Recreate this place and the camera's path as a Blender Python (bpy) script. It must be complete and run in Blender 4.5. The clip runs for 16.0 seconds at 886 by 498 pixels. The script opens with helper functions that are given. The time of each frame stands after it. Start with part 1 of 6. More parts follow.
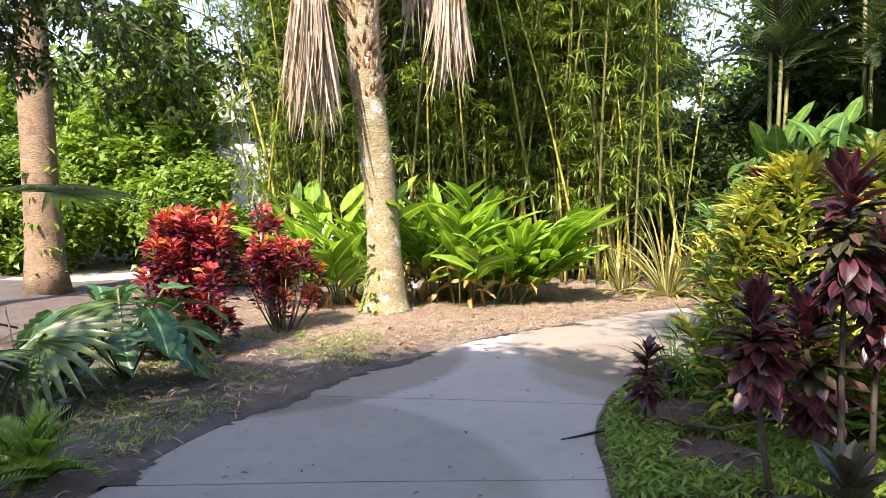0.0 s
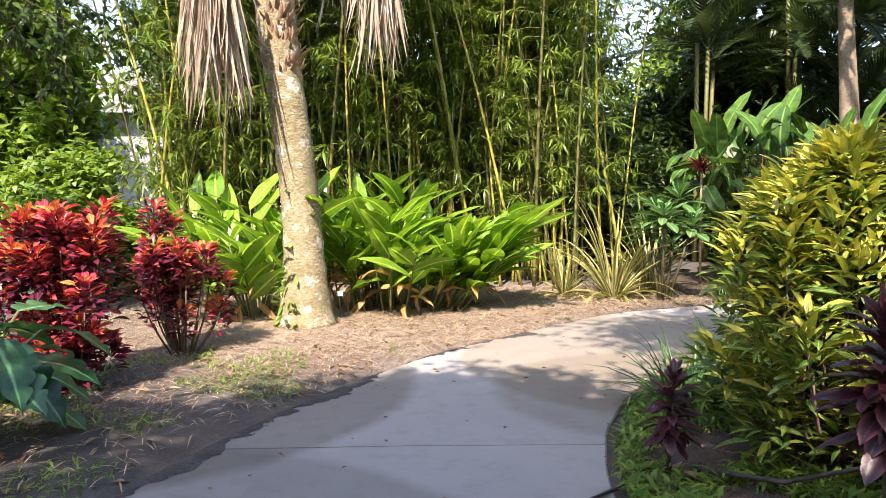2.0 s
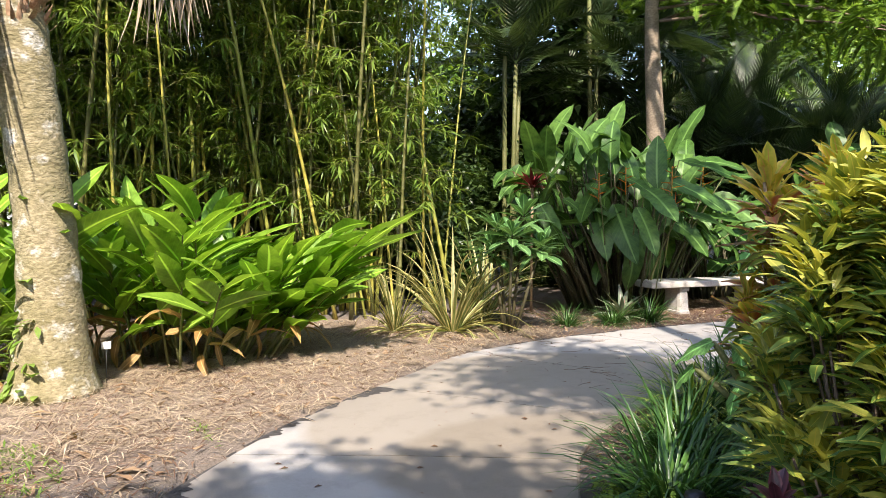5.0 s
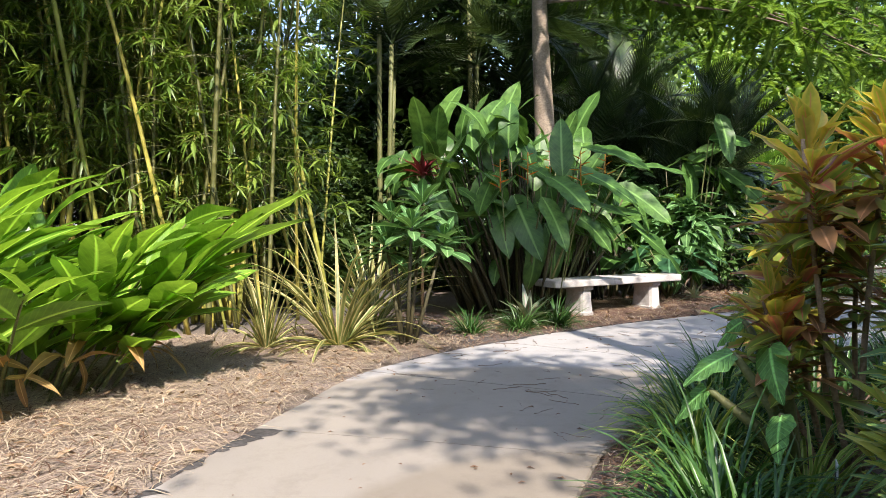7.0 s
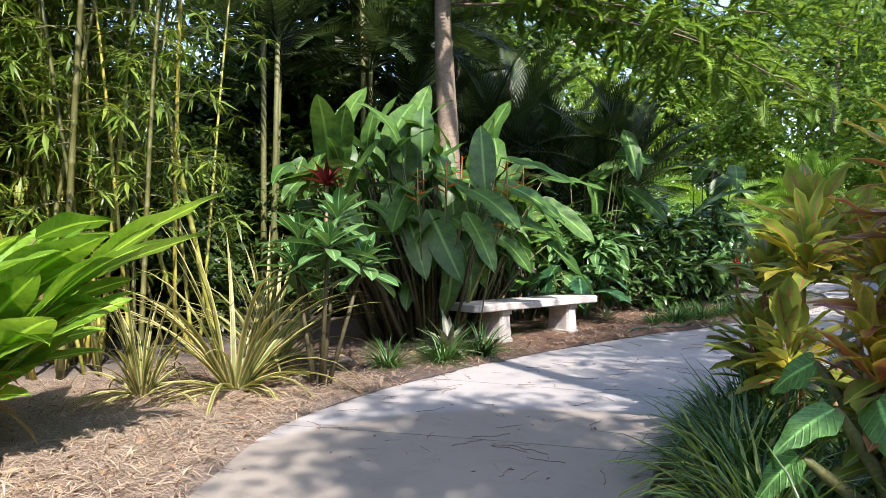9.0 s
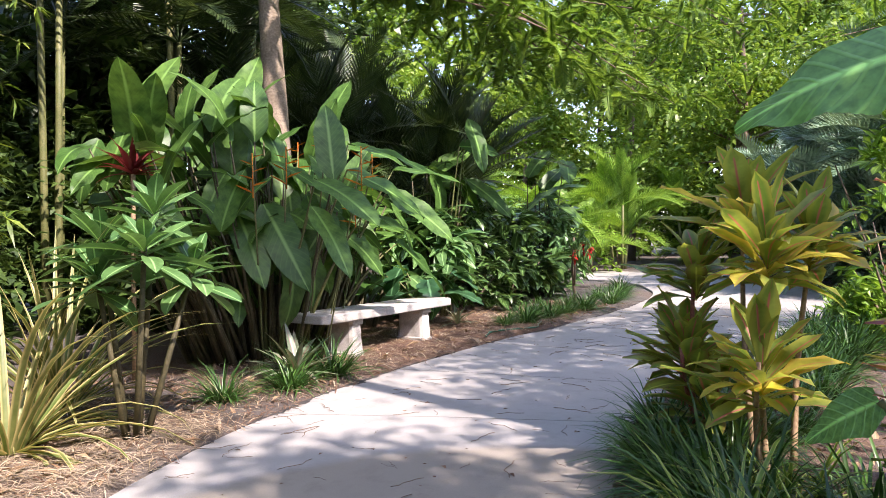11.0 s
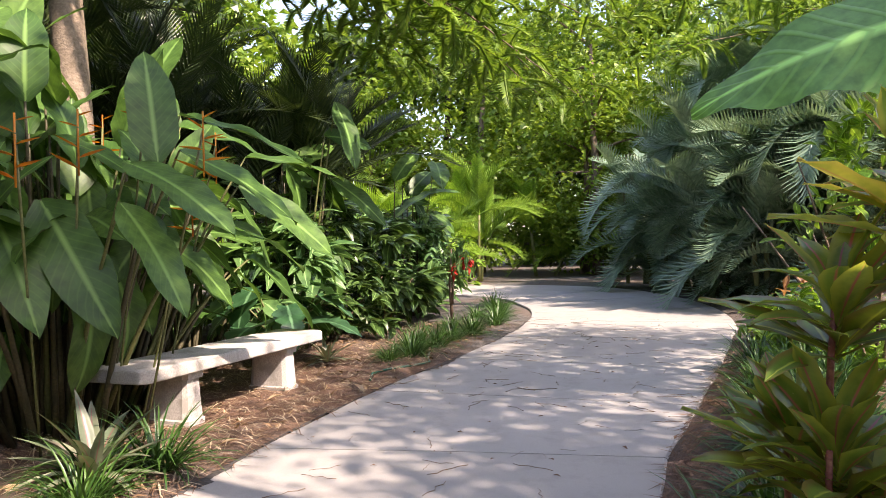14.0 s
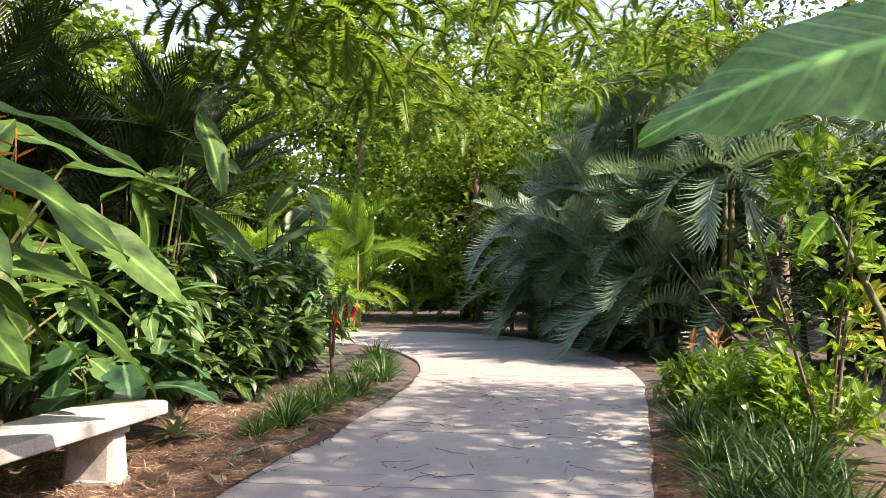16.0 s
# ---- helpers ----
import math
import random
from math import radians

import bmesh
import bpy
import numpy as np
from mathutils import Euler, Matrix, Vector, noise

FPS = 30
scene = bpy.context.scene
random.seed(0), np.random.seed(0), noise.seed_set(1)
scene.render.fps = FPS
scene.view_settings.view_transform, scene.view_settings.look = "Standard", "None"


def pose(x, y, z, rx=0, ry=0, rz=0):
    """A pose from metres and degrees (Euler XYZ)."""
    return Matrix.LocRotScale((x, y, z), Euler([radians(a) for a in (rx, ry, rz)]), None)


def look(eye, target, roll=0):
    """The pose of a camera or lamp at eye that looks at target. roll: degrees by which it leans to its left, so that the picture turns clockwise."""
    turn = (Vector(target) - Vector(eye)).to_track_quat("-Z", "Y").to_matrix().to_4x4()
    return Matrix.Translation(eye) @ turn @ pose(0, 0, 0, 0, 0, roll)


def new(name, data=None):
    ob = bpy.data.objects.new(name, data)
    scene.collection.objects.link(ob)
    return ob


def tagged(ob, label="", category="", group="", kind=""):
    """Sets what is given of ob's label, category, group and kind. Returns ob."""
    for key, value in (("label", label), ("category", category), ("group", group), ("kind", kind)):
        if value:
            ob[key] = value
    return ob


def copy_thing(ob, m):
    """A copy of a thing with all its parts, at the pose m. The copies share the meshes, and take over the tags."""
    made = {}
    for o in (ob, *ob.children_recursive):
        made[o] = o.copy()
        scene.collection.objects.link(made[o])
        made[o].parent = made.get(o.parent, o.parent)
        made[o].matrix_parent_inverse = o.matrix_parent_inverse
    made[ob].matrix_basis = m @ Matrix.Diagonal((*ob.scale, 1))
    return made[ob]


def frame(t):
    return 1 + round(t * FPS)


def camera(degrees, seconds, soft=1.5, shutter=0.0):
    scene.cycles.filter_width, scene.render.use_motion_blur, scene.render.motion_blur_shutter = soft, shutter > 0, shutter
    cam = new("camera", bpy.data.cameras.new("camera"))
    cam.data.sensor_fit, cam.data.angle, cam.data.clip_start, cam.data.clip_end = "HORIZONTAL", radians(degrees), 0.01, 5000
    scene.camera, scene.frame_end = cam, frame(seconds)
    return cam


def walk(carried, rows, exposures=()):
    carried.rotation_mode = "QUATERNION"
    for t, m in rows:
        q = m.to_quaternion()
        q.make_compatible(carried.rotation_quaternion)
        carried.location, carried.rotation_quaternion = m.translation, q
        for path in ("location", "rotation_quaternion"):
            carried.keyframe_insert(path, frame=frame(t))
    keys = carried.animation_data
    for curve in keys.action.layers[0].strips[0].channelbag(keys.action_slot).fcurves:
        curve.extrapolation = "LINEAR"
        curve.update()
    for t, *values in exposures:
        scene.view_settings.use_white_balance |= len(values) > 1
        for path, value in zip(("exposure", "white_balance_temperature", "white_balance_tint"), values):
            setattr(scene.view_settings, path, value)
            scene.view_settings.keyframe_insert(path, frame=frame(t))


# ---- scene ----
cam = camera(62.8, 16.0, soft=0.65)
PATH = [
    (0, (0.651, 0.987, 1.494), (0.647, 2.982, 1.356), -0.4),
    (0.5, (0.588, 1.3, 1.47), (0.665, 3.294, 1.327), -0.4),
    (1, (0.533, 1.599, 1.463), (0.684, 3.588, 1.316), -0.4),
    (1.5, (0.411, 1.913, 1.471), (0.62, 3.896, 1.321), -0.4),
    (2, (0.341, 2.206, 1.439), (0.604, 4.183, 1.295), -0.7),
    (2.5, (0.273, 2.527, 1.439), (0.608, 4.494, 1.3), -0.9),
    (3, (0.18, 2.861, 1.418), (0.601, 4.812, 1.29), -0.9),
    (3.5, (0.142, 3.191, 1.385), (0.675, 5.115, 1.267), -0.7),
    (4, (0.164, 3.521, 1.372), (0.812, 5.41, 1.269), -0.5),
    (4.5, (0.14, 3.906, 1.359), (0.908, 5.751, 1.267), -0.2),
    (5, (0.111, 4.167, 1.364), (0.996, 5.958, 1.278), -0.1),
    (5.2, (0.14, 4.297, 1.374), (1.068, 6.066, 1.289), 0.0),
    (7.3, (0.511, 5.771, 1.201), (1.775, 7.319, 1.129), -0.4),
    (7.5, (0.536, 5.877, 1.206), (1.821, 7.407, 1.135), -0.5),
    (8, (0.57, 6.093, 1.214), (1.92, 7.567, 1.149), -0.4),
    (8.5, (0.662, 6.407, 1.212), (2.086, 7.81, 1.165), -0.3),
    (9, (0.752, 6.726, 1.189), (2.256, 8.044, 1.168), -0.0),
    (9.5, (0.859, 6.945, 1.187), (2.455, 8.15, 1.161), -0.2),
    (9.7, (0.947, 7.056, 1.199), (2.569, 8.226, 1.165), -0.2),
    (11.8, (1.783, 8.032, 1.215), (3.634, 8.79, 1.197), -0.8),
    (12, (1.912, 8.114, 1.214), (3.77, 8.855, 1.199), -0.6),
    (12.5, (2.201, 8.346, 1.226), (4.094, 8.993, 1.219), -0.8),
    (13, (2.51, 8.535, 1.215), (4.418, 9.134, 1.202), -0.7),
    (13.5, (2.806, 8.709, 1.209), (4.731, 9.249, 1.189), -1.0),
    (14, (3.104, 8.898, 1.232), (5.051, 9.356, 1.221), -1.1),
    (14.5, (3.397, 8.997, 1.243), (5.362, 9.37, 1.271), -0.3),
    (15, (3.762, 9.131, 1.241), (5.733, 9.442, 1.371), 1.2),
    (15.5, (4.063, 9.253, 1.268), (6.047, 9.46, 1.415), -0.1),
    (16, (4.317, 9.313, 1.266), (6.311, 9.423, 1.368), -0.1),
]
walk(cam, [(t, look(eye, target, roll)) for t, eye, target, roll in PATH],
     [(0.0, 2.0, 7050, 23), (3.0, 1.9, 6950, 23), (5.0, 1.68, 6800, 17), (9.0, 1.64, 6300, 21), (12.0, 1.92, 6900, 28), (16.0, 1.84, 7750, 27)])

# ---- light ----
SUN_AZ, SUN_EL = 204.0, 47.0      # degrees: azimuth clockwise from +y, elevation
world = bpy.data.worlds.new("sky")
world.use_nodes = True
scene.world = world
_nt = world.node_tree
_sky = _nt.nodes.new("ShaderNodeTexSky")
_sky.sky_type, _sky.sun_disc = "NISHITA", False
_sky.sun_elevation, _sky.sun_rotation = radians(SUN_EL), radians(SUN_AZ)
_bg = _nt.nodes["Background"]
_bg.inputs["Strength"].default_value = 0.15
_nt.links.new(_sky.outputs[0], _bg.inputs["Color"])
_sd = bpy.data.lights.new("sun", "SUN")
_sd.energy, _sd.angle, _sd.color = 3.5, radians(0.53), (1.0, 0.94, 0.84)
sun = new("sun", _sd)
_away = Vector((math.sin(radians(SUN_AZ)) * math.cos(radians(SUN_EL)), math.cos(radians(SUN_AZ)) * math.cos(radians(SUN_EL)), math.sin(radians(SUN_EL))))
sun.matrix_world = look(_away * 40, (0, 0, 0))


# ---- materials ----
def nodes_of(name):
    m = bpy.data.materials.new(name)
    m.use_nodes = True
    nt = m.node_tree
    return m, nt, nt.nodes["Principled BSDF"], nt.nodes["Material Output"]


def nd(nt, kind, **values):
    n = nt.nodes.new(kind)
    for k, v in values.items():
        n.inputs[k].default_value = v
    return n


def mixc(nt, fac, a, b, blend="MIX"):
    n = nt.nodes.new("ShaderNodeMix")
    n.data_type, n.blend_type = "RGBA", blend
    for sock, v in ((0, fac), (6, a), (7, b)):
        if isinstance(v, (int, float)):
            n.inputs[sock].default_value = v
        elif isinstance(v, tuple):
            n.inputs[sock].default_value = (*v, 1)
        else:
            nt.links.new(v, n.inputs[sock])
    return n.outputs[2]


def ramp(nt, src, lo, hi):
    n = nt.nodes.new("ShaderNodeMapRange")
    n.inputs[1].default_value, n.inputs[2].default_value = lo, hi
    nt.links.new(src, n.inputs[0])
    return n.outputs[0]


def math_node(nt, op, a, b=0.0):
    n = nt.nodes.new("ShaderNodeMath")
    n.operation = op
    for i, v in enumerate((a, b)):
        if isinstance(v, (int, float)):
            n.inputs[i].default_value = v
        else:
            nt.links.new(v, n.inputs[i])
    return n.outputs[0]


def noise_tex(nt, scale, detail=4.0, coord="Object", rough=0.55, stretch=(1, 1, 1)):
    tc = nt.nodes.new("ShaderNodeTexCoord")
    mp = nt.nodes.new("ShaderNodeMapping")
    mp.inputs["Scale"].default_value = stretch
    nt.links.new(tc.outputs[coord], mp.inputs[0])
    n = nd(nt, "ShaderNodeTexNoise", Scale=scale, Detail=detail, Roughness=rough)
    nt.links.new(mp.outputs[0], n.inputs["Vector"])
    return n.outputs[0]


def bump(nt, bsdf, height, strength, dist=0.01):
    b = nd(nt, "ShaderNodeBump", Strength=strength, Distance=dist)
    nt.links.new(height, b.inputs["Height"])
    nt.links.new(b.outputs[0], bsdf.inputs["Normal"])


def leaf_mat(name, c1, c2, rough=0.42, trans=0.3, rib=0.25, veins=0.0, rib_col=None, edge=None, spec=0.5, vein_mix=0.12):
    """Leaf: colour varies by leaf and by patch, a paler midrib, fine side veins, and light through the blade."""
    m, nt, bs, out = nodes_of(name)
    oi, geo = nt.nodes.new("ShaderNodeObjectInfo"), nt.nodes.new("ShaderNodeNewGeometry")
    rnd = math_node(nt, "FRACT", math_node(nt, "ADD", oi.outputs["Random"], geo.outputs["Random Per Island"]))
    col = mixc(nt, rnd, c1, c2)
    patch = noise_tex(nt, 9.0, 3.0)
    col = mixc(nt, ramp(nt, patch, 0.35, 0.75), col, tuple(0.62 * v for v in c1))
    uv = nt.nodes.new("ShaderNodeUVMap")
    sep = nt.nodes.new("ShaderNodeSeparateXYZ")
    nt.links.new(uv.outputs[0], sep.inputs[0])
    off = math_node(nt, "ABSOLUTE", math_node(nt, "SUBTRACT", sep.outputs[0], 0.5))
    if edge:
        col = mixc(nt, ramp(nt, off, 0.22, 0.42), col, edge)
    if rib:
        rc = rib_col or tuple(min(1, 1.9 * v + 0.04) for v in c2)
        mid = ramp(nt, off, 0.07, 0.015)
        col = mixc(nt, math_node(nt, "MULTIPLY", mid, rib * 3), col, rc)
    if veins:
        ph = math_node(nt, "ADD", math_node(nt, "MULTIPLY", sep.outputs[1], 150.0 * veins), math_node(nt, "MULTIPLY", off, -60.0 * veins))
        wv = ramp(nt, math_node(nt, "SINE", ph), 0.6, 1.0)
        col = mixc(nt, math_node(nt, "MULTIPLY", wv, vein_mix), col, tuple(1.35 * v for v in c2))
        bump(nt, bs, wv, vein_mix, 0.003 if vein_mix < 0.2 else 0.015)
    else:
        bump(nt, bs, noise_tex(nt, 40.0, 2.0), 0.15, 0.004)
    nt.links.new(col, bs.inputs["Base Color"])
    bs.inputs["Roughness"].default_value = rough
    bs.inputs["Specular IOR Level"].default_value = spec
    tr = nt.nodes.new("ShaderNodeBsdfTranslucent")
    nt.links.new(mixc(nt, 0.5, col, mixc(nt, 1.0, col, (1.6, 1.5, 0.5), "MULTIPLY")), tr.inputs[0])
    mx = nt.nodes.new("ShaderNodeMixShader")
    mx.inputs[0].default_value = trans
    nt.links.new(bs.outputs[0], mx.inputs[1])
    nt.links.new(tr.outputs[0], mx.inputs[2])
    nt.links.new(mx.outputs[0], out.inputs[0])
    return m


def solid_mat(name, c1, c2, scale=6.0, rough=0.8, bumps=0.4, stretch=(1, 1, 1), c3=None, fine=60.0, dist=0.01):
    """Bark, stone, soil: two scales of mottling and relief."""
    m, nt, bs, out = nodes_of(name)
    big = noise_tex(nt, scale, 5.0, "Object", 0.6, stretch)
    small = noise_tex(nt, fine, 3.0, "Object", 0.6, stretch)
    col = mixc(nt, ramp(nt, big, 0.35, 0.65), c1, c2)
    if c3:
        col = mixc(nt, ramp(nt, noise_tex(nt, scale * 2.3, 5.0), 0.55, 0.66), col, c3)
    col = mixc(nt, ramp(nt, small, 0.3, 0.75), col, tuple(0.6 * v for v in c1))
    nt.links.new(col, bs.inputs["Base Color"])
    bs.inputs["Roughness"].default_value = rough
    bump(nt, bs, math_node(nt, "ADD", small, big), bumps, dist)
    return m


def concrete_mat():
    """Broom-finished concrete, with overlapping round patches multiplied to a darker tone."""
    m, nt, bs, out = nodes_of("path_concrete")
    big, mid, fine = noise_tex(nt, 0.7, 4.0), noise_tex(nt, 5.0, 6.0, rough=0.7), noise_tex(nt, 160.0, 2.0)
    col = mixc(nt, ramp(nt, big, 0.3, 0.7), (0.285, 0.278, 0.262), (0.350, 0.338, 0.312))
    col = mixc(nt, math_node(nt, "MULTIPLY", ramp(nt, mid, 0.50, 0.70), 0.45), col, (0.20, 0.186, 0.165))
    col = mixc(nt, math_node(nt, "MULTIPLY", ramp(nt, fine, 0.45, 0.7), 0.35), col, (0.22, 0.21, 0.195))
    oi, tc = nt.nodes.new("ShaderNodeObjectInfo"), nt.nodes.new("ShaderNodeTexCoord")
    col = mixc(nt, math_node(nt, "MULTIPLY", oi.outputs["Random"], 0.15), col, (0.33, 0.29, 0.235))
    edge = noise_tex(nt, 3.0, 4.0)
    # four round areas, noisy at the rim, each multiplied by its own tint
    for cx, cy, r, round_tint in ((-1.0, 4.4, 2.13, (0.74, 0.73, 0.71)), (3.4, 8.3, 2.1, (0.80, 0.74, 0.65)), (-1.35, 8.0, 2.22, (0.66, 0.63, 0.59)), (2.6, 7.2, 1.22, (0.80, 0.77, 0.72))):
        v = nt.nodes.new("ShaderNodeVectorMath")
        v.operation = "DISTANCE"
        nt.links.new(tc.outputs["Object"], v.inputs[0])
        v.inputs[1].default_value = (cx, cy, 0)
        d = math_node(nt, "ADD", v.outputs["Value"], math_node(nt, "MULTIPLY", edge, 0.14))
        col = mixc(nt, ramp(nt, d, r + 0.12, r), col, mixc(nt, 1.0, col, round_tint, "MULTIPLY"))
    nt.links.new(col, bs.inputs["Base Color"])
    bs.inputs["Roughness"].default_value = 0.85
    bump(nt, bs, math_node(nt, "ADD", fine, mid), 0.25, 0.004)
    return m


def ground_mat():
    m, nt, bs, out = nodes_of("bed_soil")
    big, mid, fine = noise_tex(nt, 0.55, 4.0), noise_tex(nt, 4.0, 6.0, rough=0.7), noise_tex(nt, 55.0, 4.0, rough=0.7)
    soil = mixc(nt, ramp(nt, mid, 0.3, 0.7), (0.060, 0.056, 0.051), (0.135, 0.124, 0.110))
    straw = mixc(nt, ramp(nt, fine, 0.35, 0.65), (0.17, 0.125, 0.092), (0.42, 0.33, 0.245))
    needles = mixc(nt, ramp(nt, fine, 0.35, 0.65), (0.09, 0.05, 0.034), (0.25, 0.15, 0.095))
    tc = nt.nodes.new("ShaderNodeTexCoord")

    def spot(cx, cy, r0, r1):
        v = nt.nodes.new("ShaderNodeVectorMath")
        v.operation = "DISTANCE"
        nt.links.new(tc.outputs["Object"], v.inputs[0])
        v.inputs[1].default_value = (cx, cy, 0)
        d = math_node(nt, "ADD", v.outputs["Value"], math_node(nt, "MULTIPLY", mid, 1.2))
        return ramp(nt, d, r1, r0)
    col = mixc(nt, spot(0.6, 11.3, 2.6, 4.4), soil, straw)
    col = mixc(nt, spot(3.0, 12.0, 1.2, 2.8), col, straw)
    col = mixc(nt, spot(9.0, 12.6, 2.2, 4.2), col, needles)
    for px, py in ((4.4, 7.7), (6.8, 7.8), (9.2, 7.5), (11.6, 7.0)):
        col = mixc(nt, spot(px, py, 1.0, 2.2), col, needles)
    col = mixc(nt, math_node(nt, "MULTIPLY", ramp(nt, big, 0.45, 0.6), 0.35), col, needles)
    col = mixc(nt, math_node(nt, "MULTIPLY", ramp(nt, mid, 0.55, 0.68), 0.55), col, soil)
    nt.links.new(col, bs.inputs["Base Color"])
    bs.inputs["Roughness"].default_value = 0.95
    bump(nt, bs, math_node(nt, "ADD", fine, mid), 0.9, 0.03)
    return m


MAT_PATH, MAT_GROUND = concrete_mat(), ground_mat()
MAT_JOINT = solid_mat("joint_dirt", (0.10, 0.085, 0.07), (0.16, 0.14, 0.11), 20, 0.95)
MAT_BENCH = solid_mat("cast_stone", (0.50, 0.47, 0.42), (0.62, 0.59, 0.54), 3.0, 0.85, 0.3, c3=(0.33, 0.32, 0.27), fine=90, dist=0.004)
MAT_PALM_BARK = solid_mat("palm_bark", (0.22, 0.19, 0.09), (0.40, 0.34, 0.21), 2.6, 0.9, 0.8, (1, 1, 1.6), c3=(0.66, 0.64, 0.56), fine=26, dist=0.02)
MAT_PALM_BARK2 = solid_mat("palm_bark_tan", (0.22, 0.15, 0.09), (0.34, 0.25, 0.15), 3.0, 0.9, 0.7, (1, 1, 2.5), c3=(0.16, 0.10, 0.06), fine=24, dist=0.02)
MAT_FIBRE = solid_mat("palm_fibre", (0.34, 0.20, 0.11), (0.50, 0.36, 0.23), 14.0, 0.95, 0.5, (1, 1, 0.4), fine=80)
MAT_DEAD = leaf_mat("dead_frond", (0.38, 0.30, 0.22), (0.56, 0.47, 0.37), 0.8, 0.15, 0.0, spec=0.15)
MAT_DEAD_DK = leaf_mat("withered_fan", (0.15, 0.125, 0.095), (0.25, 0.21, 0.16), 0.8, 0.1, 0.0, spec=0.15)
MAT_BARK = solid_mat("tree_bark", (0.17, 0.12, 0.085), (0.26, 0.19, 0.135), 5.0, 0.9, 0.6, (1, 1, 0.5), fine=40, dist=0.015)
MAT_TAN_BARK = solid_mat("tan_bark", (0.24, 0.185, 0.13), (0.36, 0.29, 0.21), 4.0, 0.9, 0.6, (1, 1, 1.4), c3=(0.20, 0.16, 0.12), fine=30, dist=0.015)
MAT_BARK_DK = solid_mat("dark_bark", (0.06, 0.045, 0.035), (0.10, 0.08, 0.06), 5.0, 0.9, 0.6, (1, 1, 0.5), fine=40, dist=0.015)
MAT_TWIG = solid_mat("dry_twig", (0.16, 0.10, 0.06), (0.26, 0.17, 0.11), 20.0, 0.9, 0.3)
MAT_STRAW = leaf_mat("dry_straw", (0.38, 0.29, 0.19), (0.60, 0.50, 0.36), 0.8, 0.1, 0.0, spec=0.2)
MAT_NEEDLE = leaf_mat("brown_litter", (0.13, 0.07, 0.045), (0.30, 0.19, 0.12), 0.8, 0.1, 0.0, spec=0.2)
MAT_STEM = solid_mat("green_stem", (0.12, 0.14, 0.04), (0.20, 0.19, 0.07), 8.0, 0.6, 0.2)
MAT_STEM_DK = solid_mat("dark_stalk", (0.06, 0.055, 0.025), (0.12, 0.10, 0.045), 8.0, 0.6, 0.2)
MAT_STEM_PINK = solid_mat("pink_cane", (0.34, 0.08, 0.08), (0.44, 0.19, 0.12), 10.0, 0.6, 0.3)
MAT_STEM_TAN = solid_mat("tan_cane", (0.30, 0.20, 0.11), (0.40, 0.29, 0.17), 8.0, 0.8, 0.3)
MAT_BLACK = solid_mat("black_plastic", (0.012, 0.012, 0.013), (0.02, 0.02, 0.02), 9.0, 0.5, 0.1)
MAT_HOSE = solid_mat("green_hose", (0.01, 0.12, 0.08), (0.015, 0.15, 0.10), 9.0, 0.45, 0.1)
MAT_WHITE = solid_mat("plant_tag", (0.75, 0.75, 0.72), (0.8, 0.8, 0.78), 9.0, 0.5, 0.05)
MAT_WALL = solid_mat("painted_wall", (0.62, 0.63, 0.64), (0.70, 0.71, 0.72), 1.0, 0.8, 0.1)
MAT_ROOF = solid_mat("grey_roof", (0.22, 0.21, 0.20), (0.30, 0.29, 0.28), 3.0, 0.8, 0.3)
MAT_GLASS_DK = solid_mat("dark_pane", (0.03, 0.035, 0.04), (0.04, 0.05, 0.06), 1.0, 0.1, 0.0)

MAT_SOIL_WASH = solid_mat("damp_soil", (0.040, 0.036, 0.032), (0.10, 0.09, 0.08), 5.0, 0.9, 0.6, fine=45, dist=0.01)
L_DEADLEAF = leaf_mat("dead_leaf", (0.26, 0.16, 0.09), (0.46, 0.34, 0.21), 0.7, 0.2, 0.1, spec=0.2)
L_GINGER = leaf_mat("ginger_leaf", (0.13, 0.29, 0.025), (0.27, 0.45, 0.05), 0.33, 0.38, 0.3, 0.5)
L_GINGER_OLD = leaf_mat("ginger_dry_leaf", (0.36, 0.20, 0.06), (0.46, 0.31, 0.12), 0.6, 0.3, 0.2)
L_HELI = leaf_mat("heliconia_leaf", (0.050, 0.130, 0.026), (0.122, 0.240, 0.048), 0.42, 0.3, 0.2, 0.6, spec=0.35)
L_FRANG = leaf_mat("frangipani_leaf", (0.065, 0.165, 0.05), (0.13, 0.255, 0.08), 0.36, 0.22, 0.35, 0.3)
L_RED1 = leaf_mat("croton_young", (0.50, 0.032, 0.085), (0.70, 0.14, 0.13), 0.35, 0.3, 0.15, rib_col=(0.75, 0.35, 0.10))
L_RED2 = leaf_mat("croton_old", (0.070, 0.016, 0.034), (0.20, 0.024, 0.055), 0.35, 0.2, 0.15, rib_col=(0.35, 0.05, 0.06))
L_ORANGE = leaf_mat("croton_tip", (0.70, 0.13, 0.08), (0.66, 0.36, 0.07), 0.35, 0.35, 0.2)
L_YEL1 = leaf_mat("gold_croton_young", (0.35, 0.40, 0.06), (0.58, 0.54, 0.12), 0.38, 0.35, 0.3, rib_col=(0.60, 0.50, 0.10))
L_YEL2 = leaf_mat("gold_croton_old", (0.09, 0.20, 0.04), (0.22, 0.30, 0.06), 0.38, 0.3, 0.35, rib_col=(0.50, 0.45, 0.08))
L_PURP = leaf_mat("purple_cordyline", (0.030, 0.011, 0.016), (0.080, 0.020, 0.028), 0.36, 0.16, 0.1, edge=(0.11, 0.030, 0.038))
L_PURPG = leaf_mat("bronze_cordyline", (0.035, 0.055, 0.025), (0.10, 0.055, 0.040), 0.34, 0.18, 0.1)
